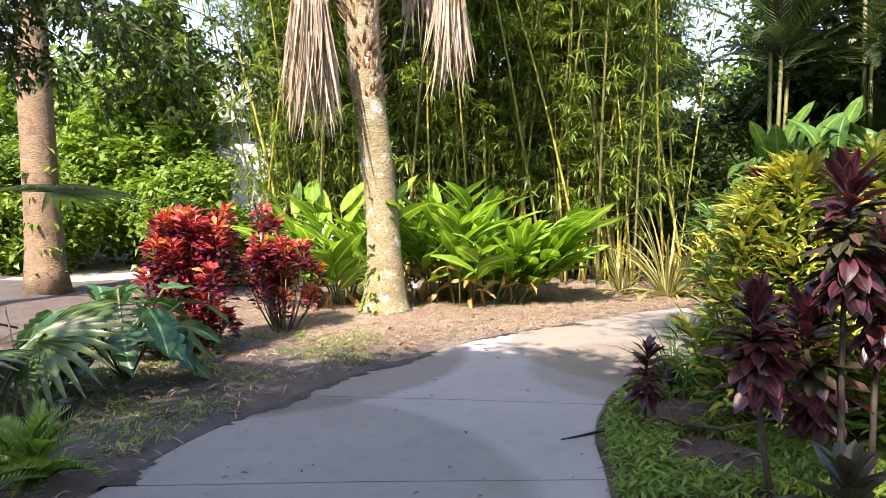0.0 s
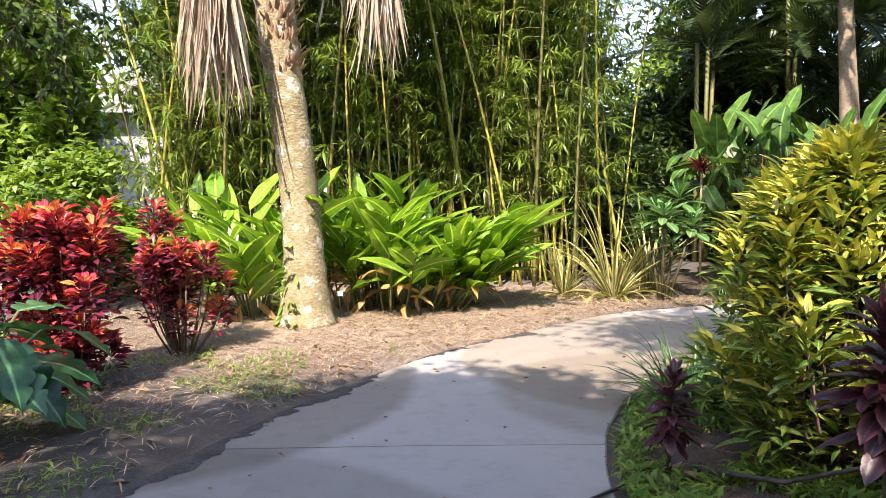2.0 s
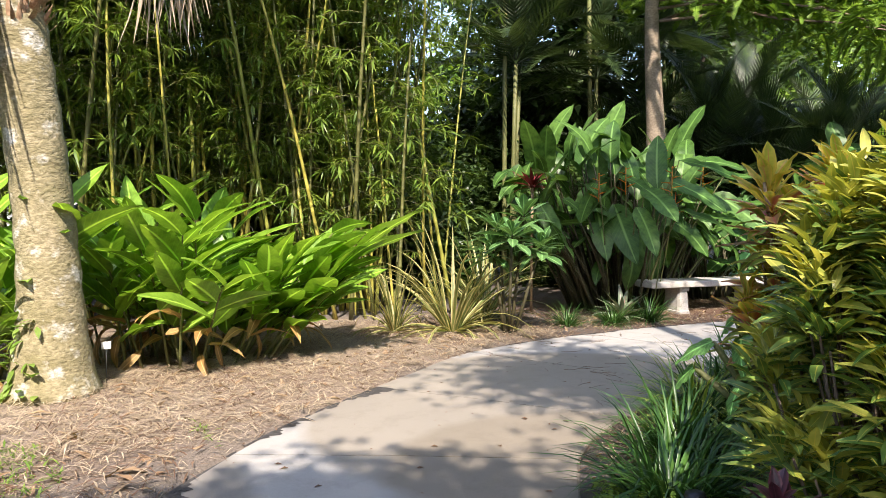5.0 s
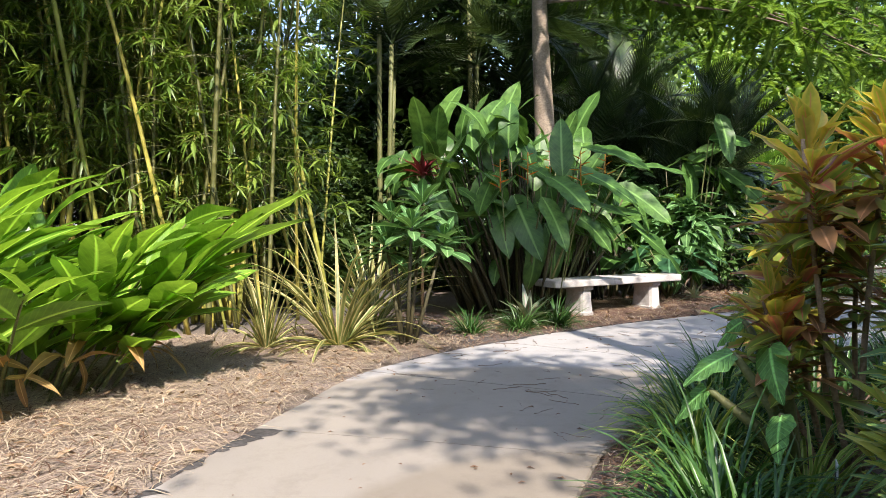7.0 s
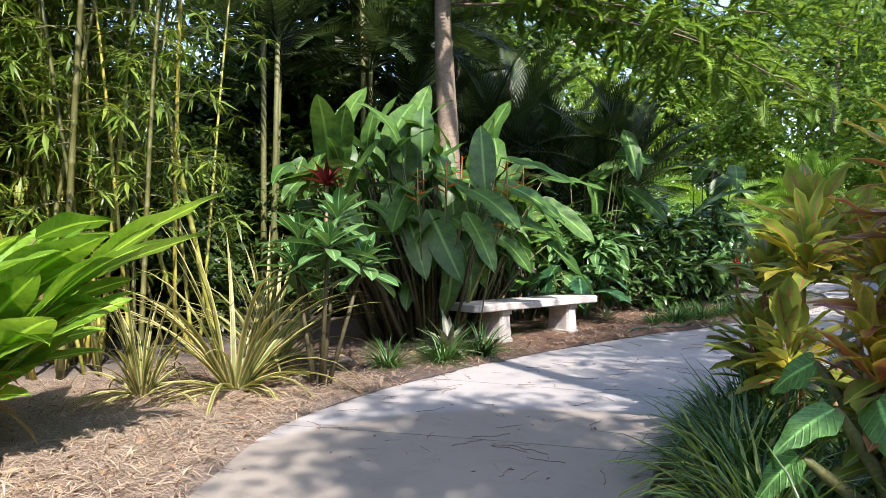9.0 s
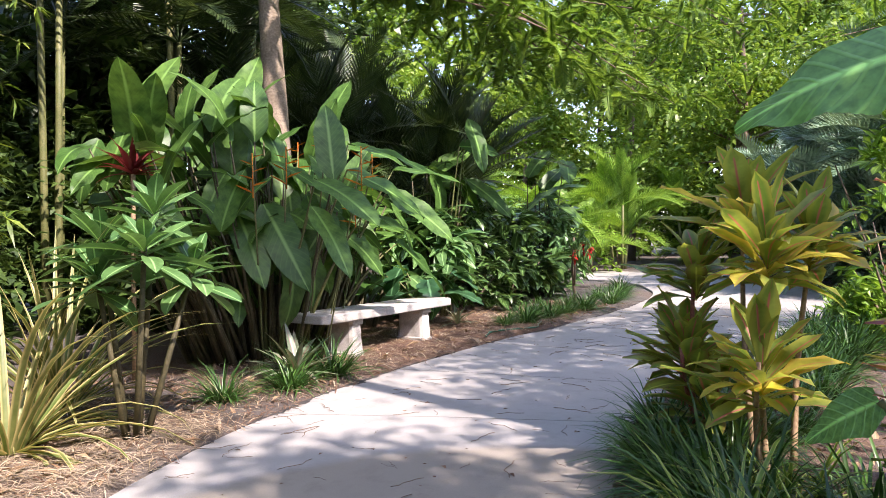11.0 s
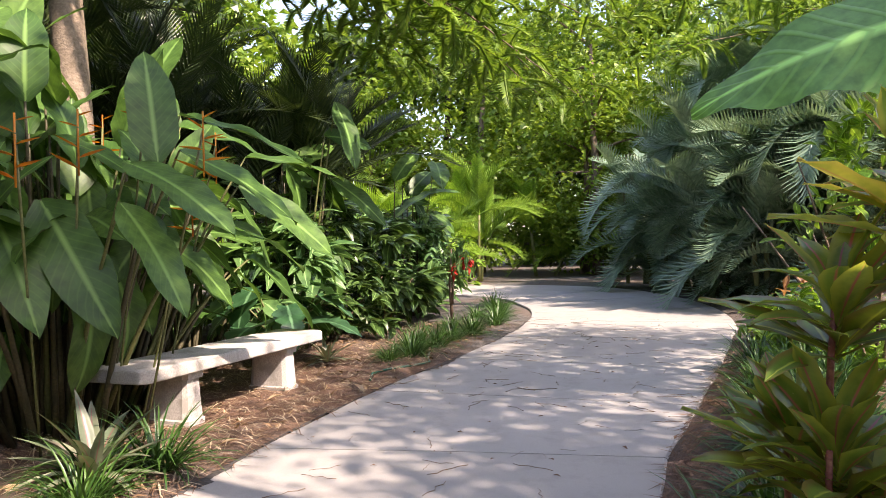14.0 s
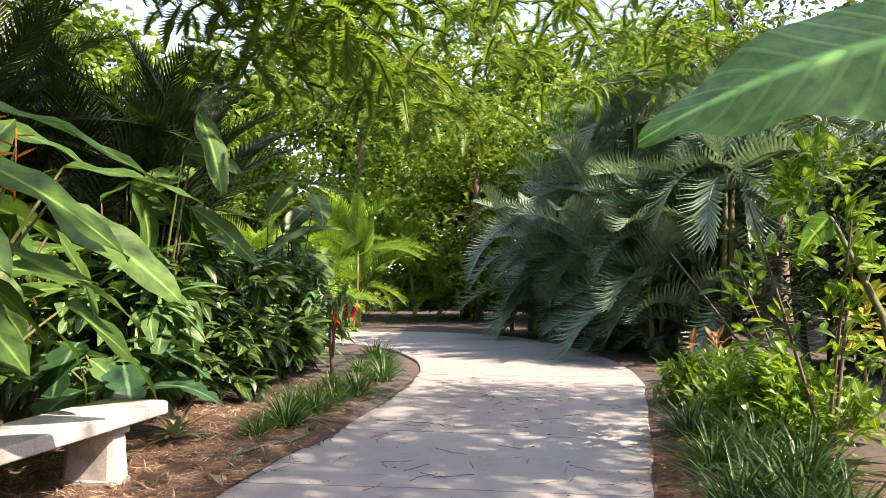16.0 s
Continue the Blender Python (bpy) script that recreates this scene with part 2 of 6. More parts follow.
L_CORD_Y = leaf_mat("yellow_cordyline", (0.32, 0.38, 0.04), (0.64, 0.56, 0.09), 0.36, 0.4, 0.2, edge=(0.52, 0.42, 0.09))
L_CORD_R = leaf_mat("rusty_cordyline", (0.22, 0.115, 0.045), (0.36, 0.19, 0.09), 0.36, 0.35, 0.2, edge=(0.34, 0.18, 0.08))
L_CORD_GOLD = leaf_mat("gold_cordyline", (0.38, 0.44, 0.05), (0.72, 0.60, 0.10), 0.34, 0.5, 0.3, edge=(0.66, 0.52, 0.10), rib_col=(0.62, 0.30, 0.12))
L_CORD_ROSE = leaf_mat("rose_cordyline", (0.50, 0.10, 0.10), (0.50, 0.32, 0.10), 0.34, 0.35, 0.3, edge=(0.58, 0.42, 0.10), rib_col=(0.60, 0.10, 0.12))
L_CORD_G = leaf_mat("olive_cordyline", (0.15, 0.27, 0.04), (0.37, 0.40, 0.065), 0.34, 0.35, 0.2, edge=(0.20, 0.16, 0.045))
L_CORD_LIME = leaf_mat("lime_cordyline", (0.17, 0.29, 0.05), (0.36, 0.41, 0.09), 0.30, 0.5, 0.35, edge=(0.33, 0.36, 0.07), rib_col=(0.48, 0.14, 0.13))
L_STRAP = leaf_mat("variegated_strap", (0.13, 0.20, 0.045), (0.27, 0.27, 0.09), 0.45, 0.3, 0.0, edge=(0.52, 0.44, 0.20))
L_LIRI = leaf_mat("liriope_blade", (0.030, 0.095, 0.018), (0.085, 0.19, 0.035), 0.35, 0.25, 0.0)
L_SPIDER = leaf_mat("bright_blade", (0.13, 0.26, 0.035), (0.26, 0.40, 0.06), 0.4, 0.35, 0.0, edge=(0.42, 0.45, 0.13))
L_BAMBOO = leaf_mat("bamboo_leaf", (0.095, 0.18, 0.022), (0.26, 0.35, 0.05), 0.42, 0.35, 0.0)
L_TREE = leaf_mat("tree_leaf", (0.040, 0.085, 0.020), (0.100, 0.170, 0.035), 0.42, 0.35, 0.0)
# brighter copy of the tree leaf, with sunlight put into its colour
L_TREE_LIT = leaf_mat("sunlit_tree_leaf", (0.12, 0.24, 0.030), (0.30, 0.42, 0.06), 0.45, 0.42, 0.0)
L_SHRUB = leaf_mat("shrub_leaf", (0.040, 0.095, 0.025), (0.10, 0.19, 0.045), 0.34, 0.25, 0.3)
L_SHRUB_LT = leaf_mat("bright_shrub_leaf", (0.13, 0.28, 0.03), (0.28, 0.44, 0.06), 0.4, 0.4, 0.2)
L_PALM = leaf_mat("blue_palm_leaf", (0.14, 0.25, 0.15), (0.29, 0.41, 0.28), 0.30, 0.18, 0.0, spec=0.7)
L_PALM_DK = leaf_mat("palm_leaf", (0.035, 0.065, 0.022), (0.075, 0.115, 0.035), 0.35, 0.25, 0.0)
L_FAN = leaf_mat("fan_palm_leaf", (0.050, 0.110, 0.030), (0.125, 0.190, 0.055), 0.36, 0.25, 0.0)
L_PHILO = leaf_mat("philodendron_leaf", (0.035, 0.115, 0.045), (0.070, 0.180, 0.075), 0.30, 0.2, 0.35, 0.25)
L_EAR = leaf_mat("elephant_ear_leaf", (0.135, 0.33, 0.08), (0.19, 0.42, 0.11), 0.42, 0.38, 0.35, 0.36, vein_mix=0.45)
L_MIMOSA = leaf_mat("feathery_leaf", (0.12, 0.24, 0.03), (0.28, 0.42, 0.06), 0.45, 0.45, 0.0)
L_WEED = leaf_mat("weed_leaf", (0.15, 0.28, 0.045), (0.30, 0.42, 0.085), 0.45, 0.45, 0.0)
L_BROM = leaf_mat("bromeliad_leaf", (0.12, 0.17, 0.09), (0.30, 0.32, 0.22), 0.4, 0.2, 0.2, rib_col=(0.35, 0.06, 0.10))
L_BROM_RED = leaf_mat("red_bromeliad", (0.18, 0.02, 0.03), (0.27, 0.045, 0.05), 0.35, 0.3, 0.0)
L_FLOWER = leaf_mat("orange_bract", (0.62, 0.17, 0.015), (0.72, 0.33, 0.03), 0.4, 0.3, 0.0)
L_REDFLOWER = leaf_mat("red_bract", (0.45, 0.02, 0.02), (0.60, 0.05, 0.03), 0.4, 0.3, 0.0)
MAT_CULM = leaf_mat("bamboo_culm", (0.26, 0.27, 0.05), (0.52, 0.43, 0.09), 0.35, 0.0, 0.0)
MAT_CULM_DK = leaf_mat("old_bamboo_culm", (0.10, 0.11, 0.030), (0.20, 0.18, 0.06), 0.45, 0.0, 0.0)

# ---- mesh helpers ----


def mesh_data(name, verts, faces, material, uvs=None, smooth=True):
    me = bpy.data.meshes.new(name)
    me.from_pydata([tuple(v) for v in verts], [], faces)
    if uvs is not None:
        lay = me.uv_layers.new(name="UVMap")
        idx = np.fromiter((i for f in faces for i in f), dtype=np.int64)
        lay.data.foreach_set("uv", np.asarray(uvs, dtype=np.float32)[idx].ravel())
    if smooth:
        me.polygons.foreach_set("use_smooth", np.ones(len(me.polygons), dtype=bool))
    me.materials.append(material)
    me.update()
    return me


class Geo:
    """Gathers pieces of one mesh."""

    def __init__(self):
        self.v, self.f, self.uv = [], [], []

    def add(self, verts, faces, uvs=None):
        o = len(self.v)
        self.v.extend([tuple(p) for p in verts])
        self.f.extend([tuple(i + o for i in f) for f in faces])
        self.uv.extend(uvs if uvs is not None else [(0.2, 0.5)] * len(verts))
        return self

    def tube(self, pts, radii, sides=6, cap=True):
        pts = [Vector(p) for p in pts]
        ring0 = None
        verts, faces = [], []
        ref = Vector((0, 0, 1)) if abs((pts[-1] - pts[0]).normalized().z) < 0.9 else Vector((1, 0, 0))
        for i, p in enumerate(pts):
            d = (pts[min(i + 1, len(pts) - 1)] - pts[max(i - 1, 0)]).normalized()
            a = d.cross(ref).normalized()
            b = d.cross(a)
            r = radii[i] if hasattr(radii, "__len__") else radii
            for k in range(sides):
                w = 2 * math.pi * k / sides
                verts.append(p + (a * math.cos(w) + b * math.sin(w)) * r)
        for i in range(len(pts) - 1):
            for k in range(sides):
                k2 = (k + 1) % sides
                faces.append((i * sides + k, i * sides + k2, (i + 1) * sides + k2, (i + 1) * sides + k))
        if cap:
            faces.append(tuple(range(sides))[::-1])
            faces.append(tuple(range((len(pts) - 1) * sides, len(pts) * sides)))
        return self.add(verts, faces)

    def stamp(self, tpl, mats):
        """Copies of a template (verts, faces, uvs) at 4x4 poses, in one go."""
        tv, tf, tu = tpl
        if not len(mats):
            return self
        tv = np.asarray(tv, dtype=float)
        h = np.c_[tv, np.ones(len(tv))]
        al = np.einsum("nij,kj->nki", np.asarray(mats, dtype=float), h)[:, :, :3].reshape(-1, 3)
        o, k = len(self.v), len(tv)
        self.v.extend(map(tuple, al))
        for n in range(len(mats)):
            b = o + n * k
            self.f.extend(tuple(i + b for i in f) for f in tf)
        self.uv.extend(list(tu) * len(mats))
        return self

    def mesh(self, name, material, smooth=True):
        return mesh_data(name, self.v, self.f, material, self.uv, smooth)


def thing(name, at=(0, 0, 0), label="", category="", group="", kind="", rz=0.0, s=1.0):
    e = new(name)
    e.matrix_basis = pose(*at, 0, 0, rz) @ Matrix.Scale(s, 4)
    return tagged(e, label, category, group, kind)


JOINED = {"tuft_foliage", "foliage", "twig_growth", "leaves", "crown", "old_leaves", "young_leaves", "tip_leaves", "branchwork", "fern", "fibre_sheath", "creeper", "joint"}


def part(name, me, parent, label="", m=None):
    ob = new(name, me)
    ob.parent = parent
    if m is not None:
        ob.matrix_basis = m
    if label:
        tagged(ob, label)
    if name in JOINED:
        tagged(ob, kind="stuff")
    return ob


def aim(p, d, up=(0, 0, 1), s=1.0, twist=0.0):
    """Pose with +Y along d, +Z near up."""
    d = Vector(d).normalized()
    u = Vector(up)
    x = d.cross(u)
    if x.length < 1e-4:
        x = d.cross(Vector((1, 0, 0)))
    x.normalize()
    z = x.cross(d)
    m = Matrix((x, d, z)).transposed().to_4x4()
    m.translation = p
    return m @ pose(0, 0, 0, 0, twist, 0) @ Matrix.Scale(s, 4)


def sph(az, el):
    a, e = radians(az), radians(el)
    return Vector((math.cos(a) * math.cos(e), math.sin(a) * math.cos(e), math.sin(e)))


def leaf_tpl(L, W, n=6, droop=0.5, fold=0.2, shape="lance", wave=0.0, lobes=0, stalk=0.0, tear=0.0, curl=0.0):
    """Leaf blade from the origin along +Y, bending down by droop (radians over its length), with a folded midrib."""
    verts, uvs, faces = [], [], []
    y, z, ang = 0.0, 0.0, 0.0
    if stalk:
        y = stalk
    for i in range(n + 1):
        s = i / n
        if shape == "lance":
            w = math.sin(math.pi * min(1, s ** 0.75 * 0.98 + 0.02)) ** 0.8
        elif shape == "paddle":
            w = min(1.0, (s * 5.0 + 0.08) ** 0.7) * min(1.0, ((1 - s) * 2.6 + 0.0) ** 0.65)
        elif shape == "obov":
            w = math.sin(math.pi * min(1, s ** 1.5)) ** 0.8 * 0.9 + 0.08 * (1 - s)
        elif shape == "strap":
            w = min(1.0, 0.55 + s * 1.5) * min(1.0, ((1 - s) * 2.2) ** 0.8)
        else:
            w = min(1.0, (s * 3 + 0.25)) ** 0.6 * (1 - s) ** 0.7
        if lobes:
            w *= 0.66 + 0.34 * abs(math.cos(s * lobes * math.pi))
        w = max(w, 0.015) * W / 2
        tz = wave * math.sin(s * 17.0)
        t2 = wave * math.sin(s * 13.0 + 1.3)
        notch = 1 - tear * (0.5 + 0.5 * math.sin(s * 41.0)) * (1 if i % 2 else 0.2)
        lift = fold * w
        verts += [(-w * notch, y, z + lift + tz - curl * w), (-w * 0.5, y, z + lift * 0.6 + 0.4 * tz), (0, y, z), (w * 0.5, y, z + lift * 0.6 + 0.4 * t2), (w, y, z + lift + t2 - curl * w)]
        uvs += [(0, s), (0.25, s), (0.5, s), (0.75, s), (1, s)]
        ang -= droop / n
        y += math.cos(ang) * L / n
        z += math.sin(ang) * L / n
    for i in range(n):
        for k in range(4):
            a = i * 5 + k
            faces.append((a, a + 1, a + 6, a + 5))
    return verts, faces, uvs


def chip_tpl(L, W, fold=0.25, droop=0.15):
    """Small leaf: two triangles each side of a fold, pointed."""
    v = [(0, 0, 0), (-W / 2, L * 0.4, fold * W), (0, L * 0.45, 0), (W / 2, L * 0.4, fold * W), (0, L, -droop * L)]
    return v, [(0, 2, 1), (0, 3, 2), (1, 2, 4), (2, 3, 4)], [(0.5, 0), (0, 0.4), (0.5, 0.45), (1, 0.4), (0.5, 1)]


def chip2_tpl(L, W, fold=0.2, droop=0.2):
    v = [(0, 0, 0), (-W / 2, L * 0.4, fold * W), (W / 2, L * 0.4, fold * W), (0, L, -droop * L)]
    return v, [(0, 2, 1), (1, 2, 3)], [(0.5, 0), (0, 0.4), (1, 0.4), (0.5, 1)]


def leaf3_tpl(L, W, n=3, droop=0.5, fold=0.2, wide=0.45):
    """Light leaf blade for dense bushes: three columns."""
    verts, uvs, faces = [], [], []
    y = z = ang = 0.0
    for i in range(n + 1):
        s = i / n
        w = W / 2 * max(0.04, (s / wide if s < wide else (1 - s) / (1 - wide))) ** 0.6
        verts += [(-w, y, z + w * fold), (0, y, z), (w, y, z + w * fold)]
        uvs += [(0, s), (0.5, s), (1, s)]
        ang -= droop / n
        y += math.cos(ang) * L / n
        z += math.sin(ang) * L / n
    for i in range(n):
        for k in range(2):
            a = i * 3 + k
            faces.append((a, a + 1, a + 4, a + 3))
    return verts, faces, uvs


def blade_tpl(L, W, droop=1.2, n=4):
    verts, uvs, faces = [], [], []
    y = z = ang = 0.0
    for i in range(n + 1):
        s = i / n
        w = W / 2 * (1 - s ** 2.2) + 0.0006
        verts += [(-w, y, z + w * 0.5), (0, y, z), (w, y, z + w * 0.5)]
        uvs += [(0, s), (0.5, s), (1, s)]
        ang -= droop / n * (0.4 + 1.2 * s)
        y += math.cos(ang) * L / n
        z += math.sin(ang) * L / n
    for i in range(n):
        for k in range(2):
            a = i * 3 + k
            faces.append((a, a + 1, a + 4, a + 3))
    return verts, faces, uvs


def bent(p0, d, L, sag, n=6):
    """Points of a stem that leaves p0 along d and sags."""
    p, d = Vector(p0), Vector(d).normalized()
    pts = [p.copy()]
    for i in range(n):
        d = (d + Vector((0, 0, -sag / n))).normalized()
        p = p + d * (L / n)
        pts.append(p.copy())
    return pts, d


def along(pts, s):
    x = s * (len(pts) - 1)
    i = min(int(x), len(pts) - 2)
    return pts[i].lerp(pts[i + 1], x - i), (pts[i + 1] - pts[i]).normalized()


R = random.uniform

# ---- ground and path ----
EDGE = [((-1.6, -6.0), (1.3, -6.0)), ((-1.5, 0.0), (1.35, 0.0)), ((-1.4, 2.9), (1.4, 2.8)), ((-1.15, 4.7), (1.5, 4.75)),
        ((-0.5, 6.45), (1.8, 6.15)), ((0.85, 8.42), (2.6, 7.45)), ((2.2, 9.6), (3.4, 8.0)), ((3.6, 10.6), (4.6, 8.45)),
        ((5.4, 11.0), (6.1, 8.68)), ((7.2, 11.05), (7.4, 8.62)), ((9.0, 10.9), (8.8, 8.3)), ((10.8, 10.6), (10.4, 7.95)),
        ((12.7, 10.35), (12.6, 7.5)), ((14.6, 10.25), (14.6, 7.15)), ((16.0, 10.35), (17.2, 7.15)), ((17.6, 10.7), (20.2, 7.7)),
        ((19.5, 11.5), (23.0, 8.9)), ((21.0, 13.3), (24.6, 11.2)), ((21.8, 16.0), (25.2, 15.0)), ((22.0, 20.0), (25.4, 20.0))]


def curve_at(pts, i, s):
    p = [np.array(pts[min(max(k, 0), len(pts) - 1)]) for k in (i - 1, i, i + 1, i + 2)]
    return 0.5 * (2 * p[1] + (p[2] - p[0]) * s + (2 * p[0] - 5 * p[1] + 4 * p[2] - p[3]) * s * s + (3 * p[1] - p[0] - 3 * p[2] + p[3]) * s ** 3)


LEFT, RIGHT = [e[0] for e in EDGE], [e[1] for e in EDGE]
CENTRE = np.array([(*(0.5 * (curve_at(LEFT, i, s) + curve_at(RIGHT, i, s))), 0.5 * np.linalg.norm(curve_at(LEFT, i, s) - curve_at(RIGHT, i, s)))
                   for i in range(len(EDGE) - 1) for s in np.linspace(0, 1, 12, endpoint=False)])


def off_path(x, y):
    """Metres outside the path's edge (negative on it)."""
    return float(np.min(np.hypot(CENTRE[:, 0] - x, CENTRE[:, 1] - y) - CENTRE[:, 2]))


def ground_z(x, y):
    d = off_path(x, y)
    if d < -0.15:
        return -0.06
    k = min(1.0, max(0.0, (d + 0.15) / 0.32))
    k = k * k * (3 - 2 * k)
    n = noise.noise(Vector((x * 0.55, y * 0.55, 0.0))) * 0.06 + noise.noise(Vector((x * 2.3, y * 2.3, 3.0))) * 0.025
    far = min(1.0, max(0.0, d / 3.0))
    return -0.05 + k * (0.065 + n * (0.35 + 0.65 * far))


def build_ground():
    xs = [-1500, -400, -120, -50, -25, -14] + list(np.arange(-9, 26, 0.22)) + [28, 32, 40, 60, 120, 400, 1500]
    ys = [-1500, -400, -120, -40, -20, -11] + list(np.arange(-6, 19, 0.22)) + [20.5, 23, 28, 40, 70, 150, 400, 1500]
    verts = [(x, y, ground_z(x, y) if -9 <= x <= 26 and -6 <= y <= 19 else 0.0) for y in ys for x in xs]
    w = len(xs)
    faces = [(j * w + i, j * w + i + 1, (j + 1) * w + i + 1, (j + 1) * w + i) for j in range(len(ys) - 1) for i in range(w - 1)]
    return tagged(new("ground", mesh_data("ground", verts, faces, MAT_GROUND)), "dark garden soil with straw mulch and leaf litter", "ground", kind="structure")


build_ground()
path = thing("pavement", label="curving pale concrete garden path with cross joints", category="path", kind="structure")


def build_path():
    g = Geo()
    for i in range(len(EDGE) - 1):
        n = 10
        lo, hi = 0.004, 0.996
        rows = []
        for k in range(n + 1):
            s = lo + (hi - lo) * k / n
            a, b = curve_at(LEFT, i, s), curve_at(RIGHT, i, s)
            wob = 0.03 * noise.noise(Vector((a[0] * 1.3, a[1] * 1.3, 0)))
            u = (b - a) / np.linalg.norm(b - a)
            a, b = a + u * wob, b + u * wob
            rows.append((a, b, u))
        verts, faces = [], []
        for a, b, u in rows:
            for p, z in ((a, -0.12), (a, -0.012), (a + u * 0.012, 0.0), (a * 0.5 + b * 0.5, 0.006), (b - u * 0.012, 0.0), (b, -0.012), (b, -0.12)):
                verts.append((p[0], p[1], z))
        for k in range(n):
            for j in range(6):
                o = k * 7 + j
                faces.append((o, o + 1, o + 8, o + 7)[::-1])
        faces.append(tuple(range(7)))
        faces.append(tuple(n * 7 + j for j in range(7))[::-1])
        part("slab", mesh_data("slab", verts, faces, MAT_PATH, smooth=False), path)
        for q in (0.0, 1.0):
            a, b = curve_at(LEFT, i, q), curve_at(RIGHT, i, q)
            d = np.array([-(b - a)[1], (b - a)[0]]) / np.linalg.norm(b - a) * 0.03
            g.add([(*(a - d), -0.011), (*(b - d), -0.011), (*(b + d), -0.011), (*(a + d), -0.011)], [(0, 1, 2, 3)])
    part("joint", g.mesh("joint", MAT_JOINT, False), path, "dirt-filled joints between the slabs")


build_path()
tagged(new("road", mesh_data("road", [(-30, 14.2, 0.03), (-3.2, 14.6, 0.03), (-3.2, 16.4, 0.03), (-30, 16.2, 0.03), (-30, 14.2, -0.1), (-3.2, 14.6, -0.1), (-3.2, 16.4, -0.1), (-30, 16.2, -0.1)],
                  [(0, 1, 2, 3), (0, 4, 5, 1), (1, 5, 6, 2), (2, 6, 7, 3), (3, 7, 4, 0)], MAT_PATH, smooth=False)), "pale paved way behind the garden beds", "road", kind="structure")


def box_geo(g, x0, y0, z0, x1, y1, z1):
    g.add([(x0, y0, z0), (x1, y0, z0), (x1, y1, z0), (x0, y1, z0), (x0, y0, z1), (x1, y0, z1), (x1, y1, z1), (x0, y1, z1)],
          [(0, 3, 2, 1), (4, 5, 6, 7), (0, 1, 5, 4), (1, 2, 6, 5), (2, 3, 7, 6), (3, 0, 4, 7)])
    return g


def build_house():
    h = thing("house", (-3.0, 27.0, 0), "pale grey rendered house behind the trees", "house")
    part("wall", box_geo(Geo(), -7, 0, 0, 9, 6, 4.2).mesh("wall", MAT_WALL, False), h)
    g = Geo()
    g.add([(-7.6, -0.6, 4.2), (9.6, -0.6, 4.2), (9.6, 6.6, 4.2), (-7.6, 6.6, 4.2), (-6, 3, 6.0), (8, 3, 6.0)], [(0, 1, 5, 4), (1, 2, 5), (2, 3, 4, 5), (3, 0, 4), (0, 3, 2, 1)])
    part("roof", g.mesh("roof", MAT_ROOF, False), h)
    for x in (-4.5, 0.5, 5.5):
        win = part("window", box_geo(Geo(), x - 0.6, -0.05, 1.0, x + 0.6, 0.02, 2.3).mesh("window", MAT_WALL, False), h)
        part("pane", box_geo(Geo(), x - 0.52, -0.07, 1.08, x + 0.52, -0.052, 2.22).mesh("pane", MAT_GLASS_DK, False), win)


build_house()

# ---- plants: one function for each kind ----


def tree_crown(g, tpl, centres, per, spread, flat=0.6):
    mats = []
    for c in centres:
        c = Vector(c)
        for _ in range(per):
            p = c + Vector((random.gauss(0, spread), random.gauss(0, spread), random.gauss(0, spread * flat)))
            mats.append(aim(p, sph(R(0, 360), R(-50, 45)), sph(R(0, 360), 60), R(0.7, 1.3)))
    return g.stamp(tpl, mats)


def build_tree(at, height, crown_r, clear, bark, leaf, leaf_size=0.16, clumps=34, per=55, trunk_r=0.16, lean=(0, 0), label="", seed=1, spread=0.42, rz=0):
    random.seed(seed)
    t = thing("tree", (at[0], at[1], ground_z(*at) - 0.05), label, "tree", rz=rz)
    g = Geo()
    top = Vector((lean[0], lean[1], height * 0.8))
    pts = [Vector((0, 0, 0)).lerp(top, s) + Vector((R(-.08, .08), R(-.08, .08), 0)) * (1 if s else 0) for s in np.linspace(0, 1, 8)]
    g.tube(pts, [trunk_r * (1.25 - s * 0.95) for s in np.linspace(0, 1, 8)], 8)
    part("trunk", g.mesh("trunk", bark), t)
    centres = []
    for k in range(9):
        p, d = along(pts, R(clear / height + 0.05, 0.98))
        a = 40 * k + R(-15, 15)
        lp, dd = bent(p, sph(a, R(10, 50)), crown_r * R(0.6, 1.0), 0.3, 5)
        part("limb", Geo().tube(lp, [trunk_r * 0.4 * (1 - 0.8 * s) for s in np.linspace(0, 1, 6)], 5).mesh("limb", bark), t)
        for s in (0.45, 0.75, 1.0):
            q, _ = along(lp, s)
            centres.append(q + Vector((R(-.3, .3), R(-.3, .3), R(-.1, .4))))
    while len(centres) < clumps:
        z = R(clear, height)
        w = crown_r * math.sin(math.pi * min(0.95, max(0.12, (z - clear) / (height - clear + 0.01) * 0.85 + 0.1))) * R(0.35, 1.0)
        a = R(0, 2 * math.pi)
        f = z / (height * 0.8)
        centres.append(Vector((lean[0] * f + math.cos(a) * w, lean[1] * f + math.sin(a) * w, z)))
    part("crown", tree_crown(Geo(), chip2_tpl(leaf_size, leaf_size * 0.5), centres, per, spread).mesh("crown", leaf, False), t)
    return t


